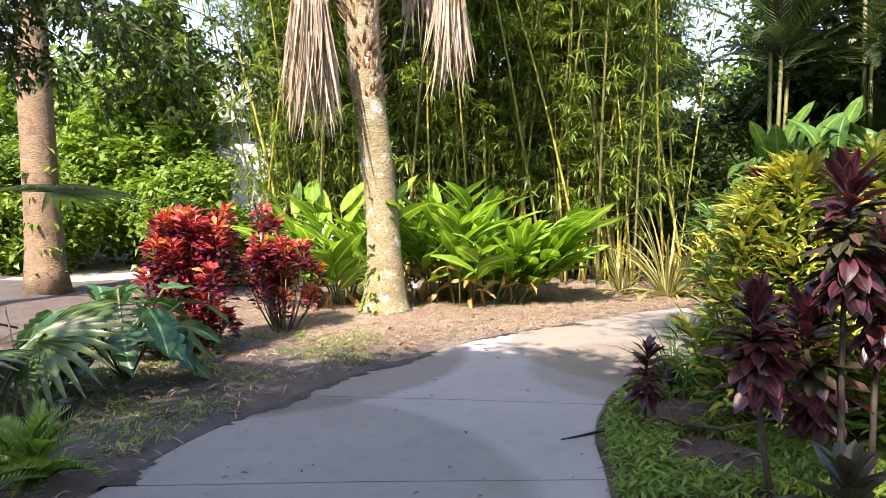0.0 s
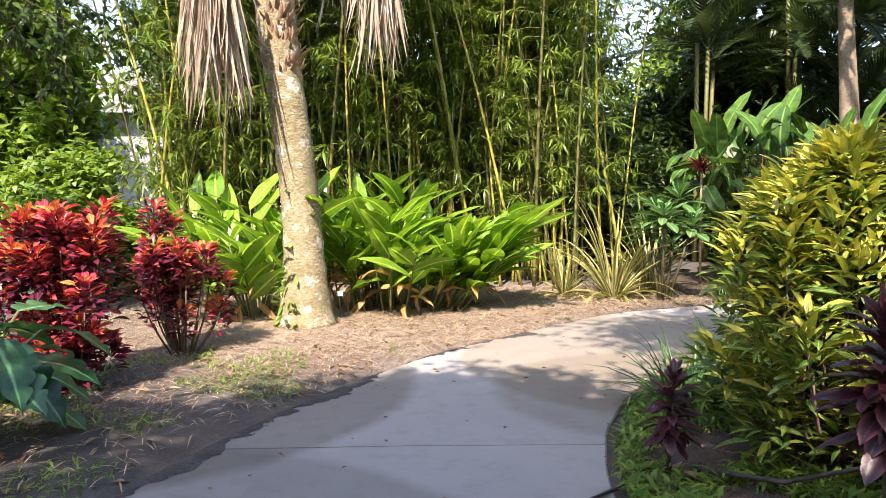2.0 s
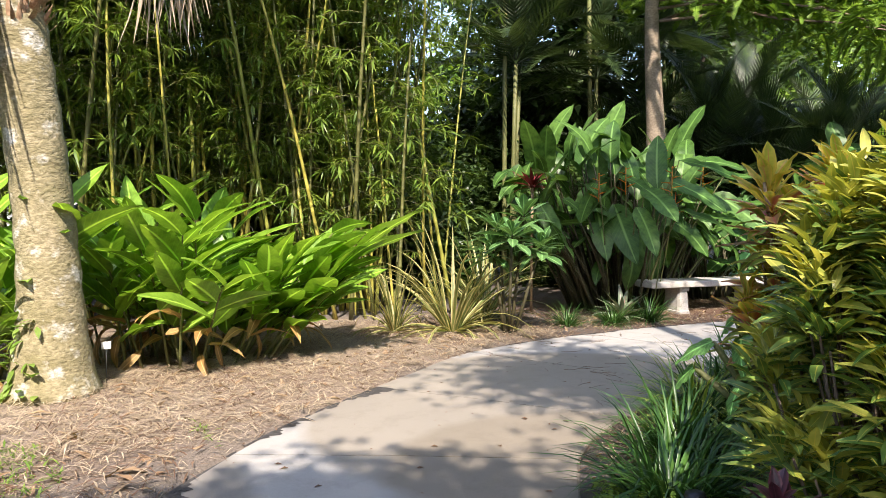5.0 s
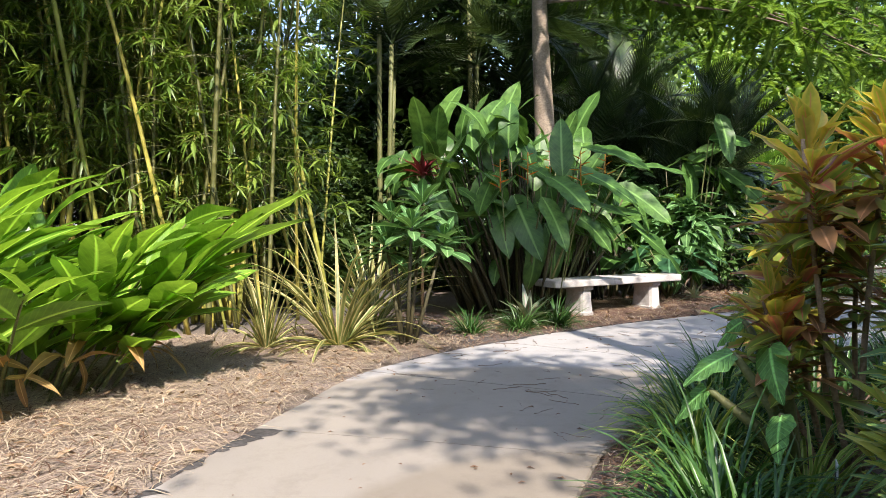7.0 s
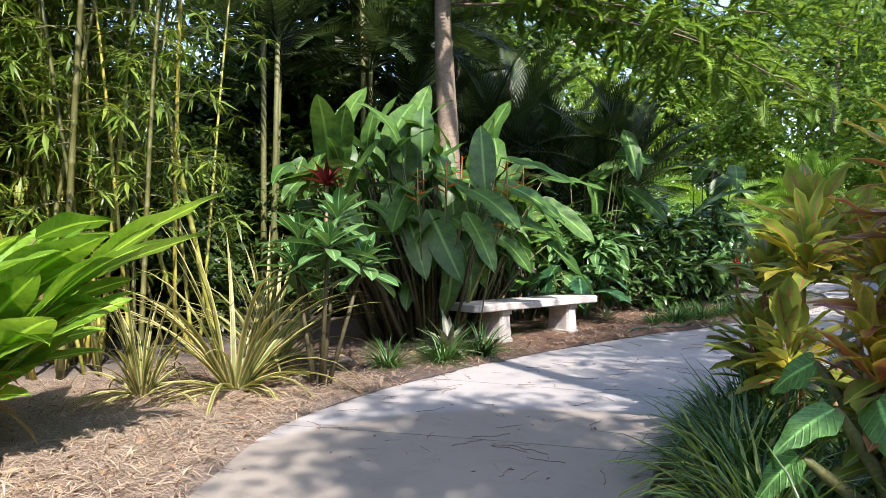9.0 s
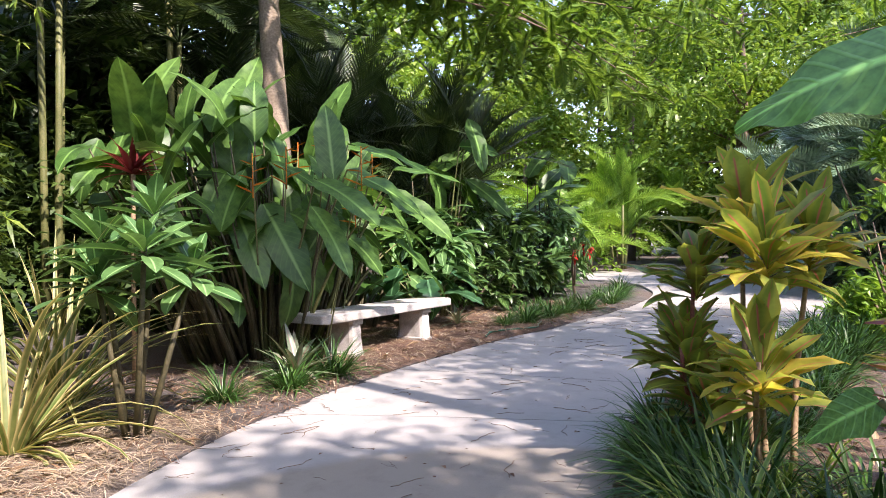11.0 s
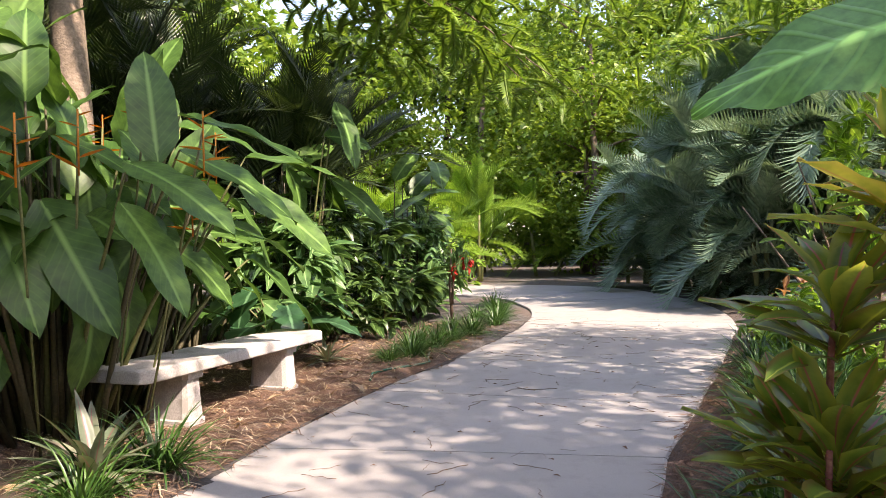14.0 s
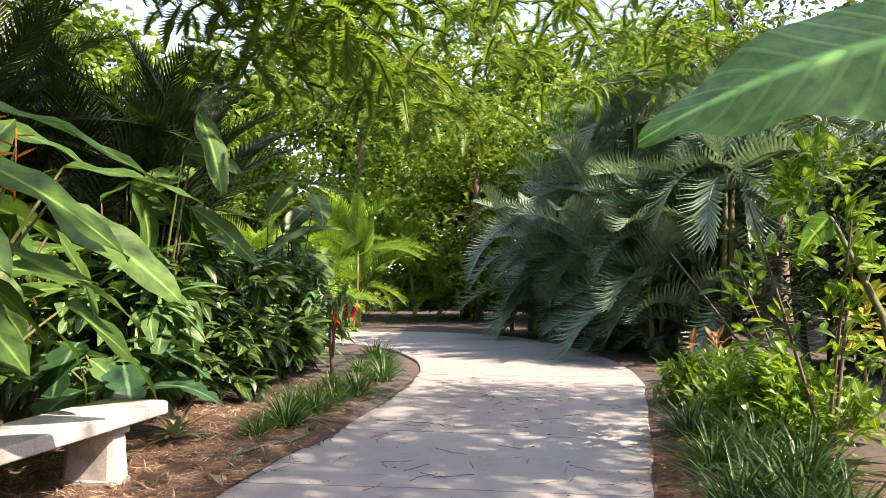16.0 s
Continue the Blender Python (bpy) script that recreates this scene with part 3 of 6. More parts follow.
def build_shrub(at, r, h, leaf, tpl, n, label, seed=1, stems=7, stem_mat=None, name="shrub", low=0.05, up=30, cat="shrub"):
    """Branching stems under a rounded, uneven mass of leaves set at twig ends."""
    random.seed(seed)
    t = thing(name, (at[0], at[1], ground_z(*at) - 0.02), label, cat)
    g, mats = Geo(), []
    tips = []
    for k in range(stems):
        p, d = bent((R(-.08, .08), R(-.08, .08), 0), sph(360 * k / stems + R(-20, 20), R(48, 85)), h * R(0.6, 0.9), 0.15, 5)
        g.tube(p, [0.018 * (1 - 0.6 * s) for s in np.linspace(0, 1, 6)], 5)
    for _ in range(max(8, n // 14)):
        a, z = R(0, 360), h * (low + (1 - low) * R(0, 1) ** 0.8)
        q = (z / h - low) / (1 - low)
        w = r * (math.sin(math.pi * min(0.93, q * 0.7 + 0.24)) ** 0.7) * (0.72 + 0.36 * noise.noise(Vector((a * 0.03, z * 2, seed)))) * R(0.5, 1.02)
        tips.append((Vector((math.cos(radians(a)) * w, math.sin(radians(a)) * w, z)), a))
    for c, a in tips:
        for _ in range(14):
            p = c + Vector((random.gauss(0, .06), random.gauss(0, .06), random.gauss(0, .06)))
            mats.append(aim(p, sph(a + R(-85, 85), R(-25, up + 25)), (0, 0, 1), R(0.65, 1.2), R(-35, 35)))
    part("branchwork", g.mesh("stems", stem_mat or MAT_BARK), t)
    part("foliage", Geo().stamp(tpl, mats).mesh("foliage", leaf), t)
    return t


def build_croton(at, heads, label, young, old, tip=None, seed=1, L=0.13, W=0.05, shape="obov", name="croton", stem=MAT_BARK, whorl=46, per_head=None, young_share=0.85):
    """Upright stems crowded with leathery leaves; the newest leaves at the tips have their own colour."""
    random.seed(seed)
    t = thing(name, (at[0], at[1], ground_z(*at) - 0.02), label, "shrub")
    g, my, mo, mt = Geo(), [], [], []
    for hx, hy, hz, hr in heads:
        p = [Vector((hx * 0.25, hy * 0.25, 0)).lerp(Vector((hx, hy, hz)), s) + Vector((math.sin(s * 3) * hx * .2, math.sin(s * 3) * hy * .2, 0)) for s in np.linspace(0, 1, 6)]
        g.tube(p[:5], [0.011 * (1.1 - 0.6 * s) for s in np.linspace(0, 1, 5)], 4)
        for _ in range(per_head or whorl):
            s = R(0, 1) ** 0.7
            c = Vector((hx, hy, hz)) + Vector((0, 0, -hr * 2.4 * (1 - s)))
            a = R(0, 360)
            ro = hr * (0.35 + 0.65 * math.sin(math.pi * min(0.97, 0.2 + 0.75 * s))) * R(0.25, 0.8)
            q = c + Vector((math.cos(radians(a)) * ro, math.sin(radians(a)) * ro, R(-.03, .05)))
            m = aim(q, sph(a + R(-40, 40), R(-12, 42) + 40 * s), (0, 0, 1), R(0.7, 1.2), R(-40, 40))
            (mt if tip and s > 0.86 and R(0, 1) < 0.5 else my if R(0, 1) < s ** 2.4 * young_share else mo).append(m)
    tpl = leaf3_tpl(L, W, 3, 0.6, 0.3, 0.62 if shape == "obov" else 0.42)
    part("branchwork", g.mesh("stems", stem), t)
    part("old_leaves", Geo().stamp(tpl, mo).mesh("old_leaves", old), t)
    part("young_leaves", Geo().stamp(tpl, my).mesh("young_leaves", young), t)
    if mt:
        part("tip_leaves", Geo().stamp(tpl, mt).mesh("tip_leaves", tip), t)
    return t


def leaf_set(name, material, sizes, **kw):
    out = []
    for k, (L, W, dr) in enumerate(sizes):
        out.append(Geo().add(*leaf_tpl(L, W, kw.get("n", 9), dr, kw.get("fold", 0.2), kw.get("shape", "lance"), kw.get("wave", 0.0) * (1 + 0.3 * k), 0, kw.get("stalk", 0.0), kw.get("tear", 0.0) * (k % 2), kw.get("curl", 0.0))).mesh(name, material))
    return out


GINGER = leaf_set("leaf", L_GINGER, [(0.68, 0.225, 0.45), (0.60, 0.205, 0.75), (0.78, 0.235, 0.25), (0.52, 0.19, 0.6)], wave=0.006)
GINGER_DRY = leaf_set("leaf", L_GINGER_OLD, [(0.5, 0.10, 1.4)], wave=0.012)


def build_ginger(at, canes, radius, label, seed, favour=0.0):
    random.seed(seed)
    t = thing("ginger_plant", (at[0], at[1], ground_z(*at) - 0.02), label, "plant")
    g = Geo()
    for k in range(canes):
        a = 360 * k / canes + R(-25, 25)
        ro = radius * R(0.1, 0.75)
        p0 = (math.cos(radians(a)) * ro, math.sin(radians(a)) * ro * 0.6, 0)
        way = sph(a, R(52, 80)) + Vector((favour, 0, 0))
        L = R(0.85, 1.6)
        pts, d = bent(p0, way, L, 0.25, 7)
        part("cane", Geo().tube(pts, [0.014 * (1.1 - 0.6 * s) for s in np.linspace(0, 1, 8)], 6).mesh("cane", MAT_STEM), t)
        side = d.cross(Vector((0, 0, 1))).normalized()
        for j in range(8):
            s = 0.30 + 0.70 * j / 7
            q, dd = along(pts, s)
            sd = side * (1 if j % 2 else -1)
            v = (dd * (0.55 + 0.5 * s) + sd * R(0.5, 0.9) + Vector((R(-.2, .2) + favour * 0.6, R(-.5, .05), R(-.1, .2))))
            dry = j < 2 and R(0, 1) < 0.25
            part("leaf", random.choice(GINGER_DRY if dry else GINGER), t, "dry orange-brown leaf" if dry else "", aim(q, v, (0, 0, 1), R(0.8, 1.22), R(-35, 35)))
    for k in range(14):
        a = R(0, 360)
        part("leaf", GINGER_DRY[0], t, "dry orange-brown leaf", aim((math.cos(radians(a)) * radius * R(.4, .9), math.sin(radians(a)) * radius * R(.3, .7), R(0.12, 0.4)), sph(a, R(-60, 10)), (0, 0, 1), R(0.45, 0.8), R(-60, 60)))
    return t


HELI = leaf_set("leaf", L_HELI, [(0.95, 0.33, 0.6), (0.82, 0.31, 1.0), (1.0, 0.34, 0.45), (0.75, 0.28, 0.8), (0.9, 0.32, 1.2)], shape="paddle", wave=0.012, n=12, tear=0.12, fold=0.12)
BRACT = leaf_tpl(0.16, 0.032, 4, -0.25, 0.9, "lance")


def build_heliconia(at, leaves, flowers, label, seed, aimed=()):
    """leaves: (dx, dy, petiole height, azimuth, elevation, size)."""
    random.seed(seed)
    t = thing("heliconia_plant", (at[0], at[1], ground_z(*at) - 0.02), label, "plant")
    for dx, dy, h, a, e, s in leaves:
        top = Vector((dx, dy, h))
        foot = Vector((dx * 0.45 + R(-.1, .1), dy * 0.45 + R(-.1, .1), 0))
        pts = [foot.lerp(top, q) + Vector((0, 0, 0.10 * math.sin(math.pi * q))) for q in np.linspace(0, 1, 7)]
        part("stalk", Geo().tube(pts, [0.022 * (1.1 - 0.75 * q) for q in np.linspace(0, 1, 7)], 6).mesh("stalk", MAT_STEM_DK), t)
        part("leaf", random.choice(HELI), t, "", aim(top, sph(a, e), (-0.2, -0.2, 1), s, R(-40, 40)))
    for p0, p1 in aimed:
        top, tip = Vector(p0) - Vector((at[0], at[1], 0)), Vector(p1) - Vector((at[0], at[1], 0))
        foot = Vector((top.x * 0.4, top.y * 0.3, 0))
        pts = [foot.lerp(top, q) + Vector((0, 0, 0.14 * math.sin(math.pi * q))) for q in np.linspace(0, 1, 7)]
        part("stalk", Geo().tube(pts, [0.02 * (1.1 - 0.75 * q) for q in np.linspace(0, 1, 7)], 6).mesh("stalk", MAT_STEM), t)
        part("leaf", HELI[2], t, "", aim(top, tip - top + Vector((0, 0, 0.15)), (-0.55, -0.5, 0.9), max(0.7, 0.92 * (tip - top).length), R(-25, 25)))
    for dx, dy, h in flowers:
        g, f = Geo(), Geo()
        pts = [Vector((dx * 0.6, dy * 0.6, 0)).lerp(Vector((dx, dy, h)), q) for q in np.linspace(0, 1, 5)]
        stalk = part("flower_stalk", g.tube(pts, 0.008, 5).mesh("flower_stalk", MAT_STEM), t)
        mats = [aim((dx, dy, h - 0.24 + 0.06 * k), sph(180 * k + R(-30, 30) + 120, R(-4, 22)), (0, 0, 1), 1.1 - 0.1 * k) for k in range(6)]
        f.stamp(BRACT, mats).tube([(dx, dy, h - 0.28), (dx, dy, h + 0.1)], 0.006, 5)
        part("flower", f.mesh("flower", L_FLOWER), stalk, "pointed orange heliconia bracts")
    return t


def cordyline_set(m, w=0.14):
    return leaf_set("leaf", m, [(0.42, w, 0.5), (0.36, w * 0.95, 0.9), (0.46, w, 0.25), (0.34, w * 0.9, 1.1)], shape="obov", wave=0.006, n=6, fold=0.3)


CORD = {k: cordyline_set(m, 0.155 if k in ("purple", "bronze") else 0.132) for k, m in (("purple", L_PURP), ("bronze", L_PURPG), ("yellow", L_CORD_Y), ("gold", L_CORD_GOLD), ("rose", L_CORD_ROSE), ("rust", L_CORD_R), ("olive", L_CORD_G), ("lime", L_CORD_LIME))}


def build_cordyline(at, stems, colours, label, seed, n=30, size=1.0, dense=0.42, stem_mat=None, low=2):
    """stems: (foot dx, dy, top dx, dy, height); colours from the top of the head downwards."""
    random.seed(seed)
    t = thing("cordyline", (at[0], at[1], ground_z(*at) - 0.02), label, "plant")
    for fx, fy, tx, ty, h in stems:
        pts = [Vector((fx, fy, 0)).lerp(Vector((tx, ty, h - 0.12 * size)), q) + Vector((0, 0.03 * math.sin(3 * q), 0)) for q in np.linspace(0, 1, 6)]
        part("stem", Geo().tube(pts, [0.016 * (1.1 - 0.5 * q) for q in np.linspace(0, 1, 6)], 6).mesh("stem", stem_mat or (MAT_BARK_DK if colours[0] in ("purple", "bronze") else MAT_STEM_TAN)), t)
        for k in range(n):
            s = k / (n - 1)
            z = h - 0.14 * size - dense * (1 - s)
            q = min(1.0, max(0.05, z / max(h, 0.1)))
            p = Vector((fx, fy, 0)).lerp(Vector((tx, ty, h)), q)
            c = colours[min(len(colours) - 1, int((1 - s) * len(colours) + R(-0.25, 0.25)) if s < 1 else 0)] if (1 - s) * len(colours) > 0.25 else colours[0]
            el = low + (84 - low) * s ** 1.7 + R(-14, 14)
            part("leaf", random.choice(CORD[c]), t, "", aim(p, sph(137.5 * k + R(-12, 12), el), (0, 0, 1), size * R(0.8, 1.1) * (1 - 0.25 * s ** 4), R(-20, 20)))
    return t


STRAP = [Geo().add(*blade_tpl(L, 0.034, dr, 7)).mesh("leaf", L_STRAP) for L, dr in ((1.05, 1.1), (0.95, 1.9), (1.05, 0.5), (0.85, 2.6))]


def build_strap_plant(at, n, s, label, seed):
    random.seed(seed)
    t = thing("flax_plant", (at[0], at[1], ground_z(*at)), label, "plant")
    for k in range(n):
        el = R(48, 86) if R(0, 1) < 0.6 else R(5, 48)
        me = STRAP[2] if el > 74 else STRAP[0] if el > 48 else random.choice((STRAP[1], STRAP[3], STRAP[1]))
        a = R(0, 360)
        part("leaf", me, t, "", aim((math.cos(radians(a)) * 0.06 * s, math.sin(radians(a)) * 0.06 * s, 0.02), sph(a, el), (0, 0, 1), s * R(0.65, 1.05), R(-25, 25)))
    return t


def tuft_mesh(material, n, L, W, seed, el=(25, 85), droop=1.3, r=0.1):
    random.seed(seed)
    tp = [blade_tpl(L, W, droop * f, 4) for f in (0.6, 1.0, 1.5)]
    g = Geo()
    for j in range(3):
        mats = []
        for _ in range(n // 3):
            a = R(0, 360)
            ro = r * R(0, 1)
            mats.append(aim((math.cos(radians(a)) * ro, math.sin(radians(a)) * ro, 0), sph(a + R(-40, 40), R(*el)), (0, 0, 1), R(0.6, 1.1), R(-20, 20)))
        g.stamp(tp[j], mats)
    return g.mesh("blades", material)


TUFTS = [tuft_mesh(L_LIRI, 130, 0.42, 0.015, k) for k in range(3)]
BIG_TUFT = [tuft_mesh(L_LIRI, 210, 0.62, 0.020, 8 + k, (25, 88), 1.5, 0.2) for k in range(2)]
SPIDER = [tuft_mesh(L_SPIDER, 90, 0.46, 0.018, 12 + k, (20, 85), 1.4, 0.1) for k in range(2)]


def build_tuft(at, me, s, label, rz=0.0, name="liriope", group=""):
    t = thing(name, (at[0], at[1], ground_z(*at) - 0.01), label, "plant", group, rz=rz, s=s)
    part("tuft_foliage", me, t)
    return t


def pinnate_tpl(L, leaflets, lw, ll, sag=0.9, vshape=0.35, n=10, taper=True, hang=0.0):
    """Feather leaf: arched rib with leaflets both sides."""
    pts, _ = bent((0, 0, 0), (0, 1, 0.55), L, sag * 1.5, n)
    g = Geo()
    g.tube(pts, [0.016 * (1.1 - s) + 0.003 for s in np.linspace(0, 1, n + 1)], 4, False)
    mats = []
    for k in range(leaflets):
        s = 0.14 + 0.86 * k / (leaflets - 1)
        p, d = along(pts, min(s, 0.999))
        f = math.sin(math.pi * min(0.96, 0.12 + 0.82 * s)) ** 0.6 if taper else 1.0
        for sd in (-1, 1):
            side = d.cross(Vector((0, 0, 1))).normalized() * sd
            v = side * (1.0 - 0.45 * s) + d * (0.45 + 0.8 * s) + Vector((0, 0, vshape - hang))
            mats.append(aim(p, v, d.cross(side) * sd, f))
    g.stamp(blade_tpl(ll, lw, 0.7, 2), mats)
    return g


FROND_BLUE = [pinnate_tpl(1.9, 19, 0.078, 0.60, sg, 0.12).mesh("frond", L_PALM) for sg in (0.7, 1.0, 1.35)]
FROND_BIG = [pinnate_tpl(1.8, 22, 0.062, 0.62, sg, 0.0).mesh("frond", L_PALM) for sg in (0.6, 0.9, 1.2)]
FROND_LT = [pinnate_tpl(2.2, 30, 0.06, 0.5, sg, 0.2).mesh("frond", L_SHRUB_LT) for sg in (0.8, 1.2)]
FROND_DK = [pinnate_tpl(2.6, 30, 0.045, 0.55, sg, 0.1, hang=0.35).mesh("frond", L_PALM_DK) for sg in (0.7, 1.1)]


def build_palm_clump(at, stems, fronds, meshes, label, seed, h=(0.3, 2.0), size=1.0, el=(5, 80), spread=0.5, name="palm", stem_mat=None):
    random.seed(seed)
    t = thing(name, (at[0], at[1], ground_z(*at) - 0.03), label, "palm")
    for k in range(stems):
        x, y, z = R(-spread, spread), R(-spread, spread), R(*h)
        pts = [Vector((x * 0.6, y * 0.6, 0)).lerp(Vector((x, y, z)), q) for q in np.linspace(0, 1, 4)]
        part("trunk", Geo().tube(pts, [0.06, 0.05, 0.045, 0.04], 7).mesh("trunk", stem_mat or MAT_STEM), t)
        for j in range(fronds):
            part("frond", random.choice(meshes), t, "", aim((x, y, z), sph(137.5 * j + R(-15, 15), R(*el)), (0, 0, 1), size * R(0.75, 1.1), R(-15, 15)))
    return t


def fan_geo(n=26, L=0.75, split=0.55, sag=0.5):
    g = Geo()
    g.tube(bent((0, -0.75, 0.0), (0, 1, 0.0), 0.75, 0.0, 3)[0], 0.011, 5)
    mats = [pose(0, 0, 0, 0, 0, a) @ pose(0, 0, 0, 6 * math.cos(radians(a)), 14 * math.sin(radians(3 * a)), 0) @ Matrix.Scale(0.72 + 0.28 * math.cos(radians(a) * 0.5), 4) for a in np.linspace(-128, 128, n)]
    return g.stamp(blade_tpl(L, 0.085, sag, 5), mats)


FAN = [fan_geo(26, 0.75, 0.5, sg).mesh("leaf", L_FAN) for sg in (0.35, 0.8)]
FAN_DEAD = [fan_geo(22, 0.8, 0.5, 1.2).mesh("leaf", MAT_DEAD_DK)]


# ---- the tall palm with its dead leaves ----


def build_main_palm():
    random.seed(3)
    at = (-0.13, 10.35)
    t = thing("palm_tree", (*at, ground_z(*at) - 0.05), "tall palm with a lichen-spotted grey trunk and hanging dead fronds", "palm")
    n = 60
    zs = np.linspace(0, 5.6, n)
    pts = [Vector((-0.055 * z + 0.05 * math.sin(z * 1.3), 0.03 * z, z)) for z in zs]
    rad = [0.205 + 0.16 * math.exp(-z * 2.4) + 0.007 * math.sin(z * 21) + 0.02 * max(0, z - 2.9) for z in zs]
    part("trunk", Geo().tube(pts, rad, 16).mesh("trunk", MAT_PALM_BARK), t)
    g, mats = Geo(), []
    for k in range(420):
        z = R(2.75, 4.9)
        a = R(0, 360)
        p, _ = along(pts, z / 5.6)
        r = 0.19 + 0.03 * max(0, z - 2.9)
        mats.append(aim(p + Vector((math.cos(radians(a)) * r, math.sin(radians(a)) * r, 0)), sph(a, R(25, 80)), (0, 0, 1), R(0.5, 1.2), R(-30, 30)))
    part("fibre_sheath", g.stamp(blade_tpl(0.2, 0.05, -0.5, 2), mats).mesh("leaf_bases", MAT_FIBRE), t, "fuzzy reddish-brown fibre and old leaf bases")
    crown, _ = along(pts, 1.0)
    for k in range(16):
        me = FAN[k % 2]
        part("leaf", me, t, "", aim(crown + sph(137.5 * k, 25) * 1.1 + Vector((0, 0, 0.3)), sph(137.5 * k, R(5, 70)), (0, 0, 1), 1.3, R(-15, 15)))
    for dx, dy, tip, w, cnt in ((-0.84, -0.75, 2.12, 0.22, 190), (0.95, 0.05, 2.66, 0.16, 130), (0.5, 0.9, 3.3, 0.2, 60)):
        d = Geo()
        top = Vector((dx * 0.92, dy * 0.92, tip + 1.95))
        d.tube([crown * 1.0 + Vector((0, 0, -0.5)), crown.lerp(top, 0.6) + Vector((0, 0, 0.05)), top], [0.03, 0.02, 0.014], 6)
        ms = []
        for k in range(cnt):
            a = R(0, 360)
            s = R(0, 1)
            p = top + Vector((math.cos(radians(a)) * w * R(0, 1) ** 0.5, math.sin(radians(a)) * w * R(0, 1) ** 0.5, -0.75 * s))
            ms.append(aim(p, sph(a, R(-89, -79)), sph(a + R(-60, 60), 10), R(0.45, 1.28) * (1.2 - 0.35 * s), R(-90, 90)))
        d.stamp(blade_tpl(1.2, 0.05, 0.3, 5), ms[::2]).stamp(blade_tpl(1.1, 0.035, -0.2, 5), ms[1::2])
        part("dead_frond", d.mesh("dead_frond", MAT_DEAD), t, "bleached grey-brown dead frond hanging down")
    fern = []
    for z0, a0, cnt in ((2.55, 195, 46), (0.35, 215, 40), (0.5, 165, 20)):
        for _ in range(cnt):
            z, a = z0 + R(-.28, .3), a0 + R(-38, 38)
            p, _ = along(pts, z / 5.6)
            r = 0.205 + 0.15 * math.exp(-z * 2.4)
            fern.append(aim(p + Vector((math.cos(radians(a)) * r, math.sin(radians(a)) * r, 0)), sph(a + R(-50, 50), R(-40, 60)), (0, 0, 1), R(0.6, 1.2)))
    part("fern", Geo().stamp(leaf_tpl(0.13, 0.05, 3, 0.5, 0.1, "lance"), fern).mesh("fern", L_WEED), t, "small bright green fern on the trunk")


build_main_palm()


def build_plain_palm(at, h, r, lean, mat, label, seed=1, shag=True):
    random.seed(seed)
    t = thing("palm_tree", (*at, ground_z(*at) - 0.05), label, "palm")
    zs = np.linspace(0, h, 20)
    pts = [Vector((lean * z, 0.02 * z, z)) for z in zs]
    part("trunk", Geo().tube(pts, [r * (1 + 0.5 * math.exp(-z * 2)) + 0.008 * math.sin(z * 17) for z in zs], 14).mesh("trunk", mat), t)
    for k in range(14):
        part("leaf", FAN[k % 2], t, "", aim(pts[-1] + sph(137.5 * k, 20) * 1.0, sph(137.5 * k, R(-20, 70)), (0, 0, 1), 1.4, R(-15, 15)))
    if shag:
        ms = [aim(pts[min(19, int(z / h * 19))] + sph(a, 0) * r, sph(a + R(-40, 40), R(-40, 50)), (0, 0, 1), R(.6, 1.2)) for z, a in ((R(0.1, 2.6), R(0, 360)) for _ in range(120))]
        part("creeper", Geo().stamp(leaf_tpl(0.16, 0.06, 3, 0.5, 0.1), ms).mesh("creeper", L_WEED), t, "light green creeper on the trunk")
    return t


build_plain_palm((-5.75, 12.6), 7.5, 0.26, -0.03, MAT_PALM_BARK2, "brown palm trunk with creeper round its foot", 5)

# ---- left bed ----
random.seed(20)
RED_HEADS = [(R(-.33, .33), R(-.33, .33), R(0.35, 1.52), R(0.11, 0.17)) for _ in range(46)]
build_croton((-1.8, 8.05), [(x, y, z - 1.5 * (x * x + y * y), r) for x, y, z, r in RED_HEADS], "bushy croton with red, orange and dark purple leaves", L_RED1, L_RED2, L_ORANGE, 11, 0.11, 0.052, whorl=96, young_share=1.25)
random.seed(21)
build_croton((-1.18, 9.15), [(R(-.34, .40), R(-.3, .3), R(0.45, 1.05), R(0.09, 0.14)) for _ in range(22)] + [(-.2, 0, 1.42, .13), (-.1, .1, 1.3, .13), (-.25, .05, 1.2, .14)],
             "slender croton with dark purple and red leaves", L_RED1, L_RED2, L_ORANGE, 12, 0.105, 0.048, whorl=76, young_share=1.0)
build_ginger((-0.8, 11.05), 15, 0.5, "bright green broad-leaved ginger clump beside the palm", 31, -0.12)
build_ginger((1.15, 11.45), 34, 1.05, "large bright green ginger clump with dry lower leaves", 32, 0.16)
build_ginger((0.6, 11.9), 12, 0.7, "bright green ginger shoots behind the clump", 33, 0.05)


def build_fan_palm(at, leaves, dead, label, seed):
    random.seed(seed)
    t = thing("fan_palm", (*at, ground_z(*at) - 0.03), label, "palm")
    part("trunk", Geo().tube([(0, 0, 0), (0, 0, 0.25), (0.02, 0, 0.5)], [0.13, 0.11, 0.09], 9).mesh("trunk", MAT_FIBRE), t)
    for (x, y, z, a, e, s) in leaves:
        part("leaf", FAN[1 if e < 20 and z < 1.4 else 0], t, "", aim((x, y, z), sph(a, e), (0, 0, 1) if z > 1.4 else (0.15, -0.6, 0.75), s, R(-12, 12)))
    for (x, y, z, a, e, s) in dead:
        part("dead_leaf", FAN_DEAD[0], t, "withered grey fan leaf", aim((x, y, z), sph(a, e), (0, 0, 1), s))
    return t


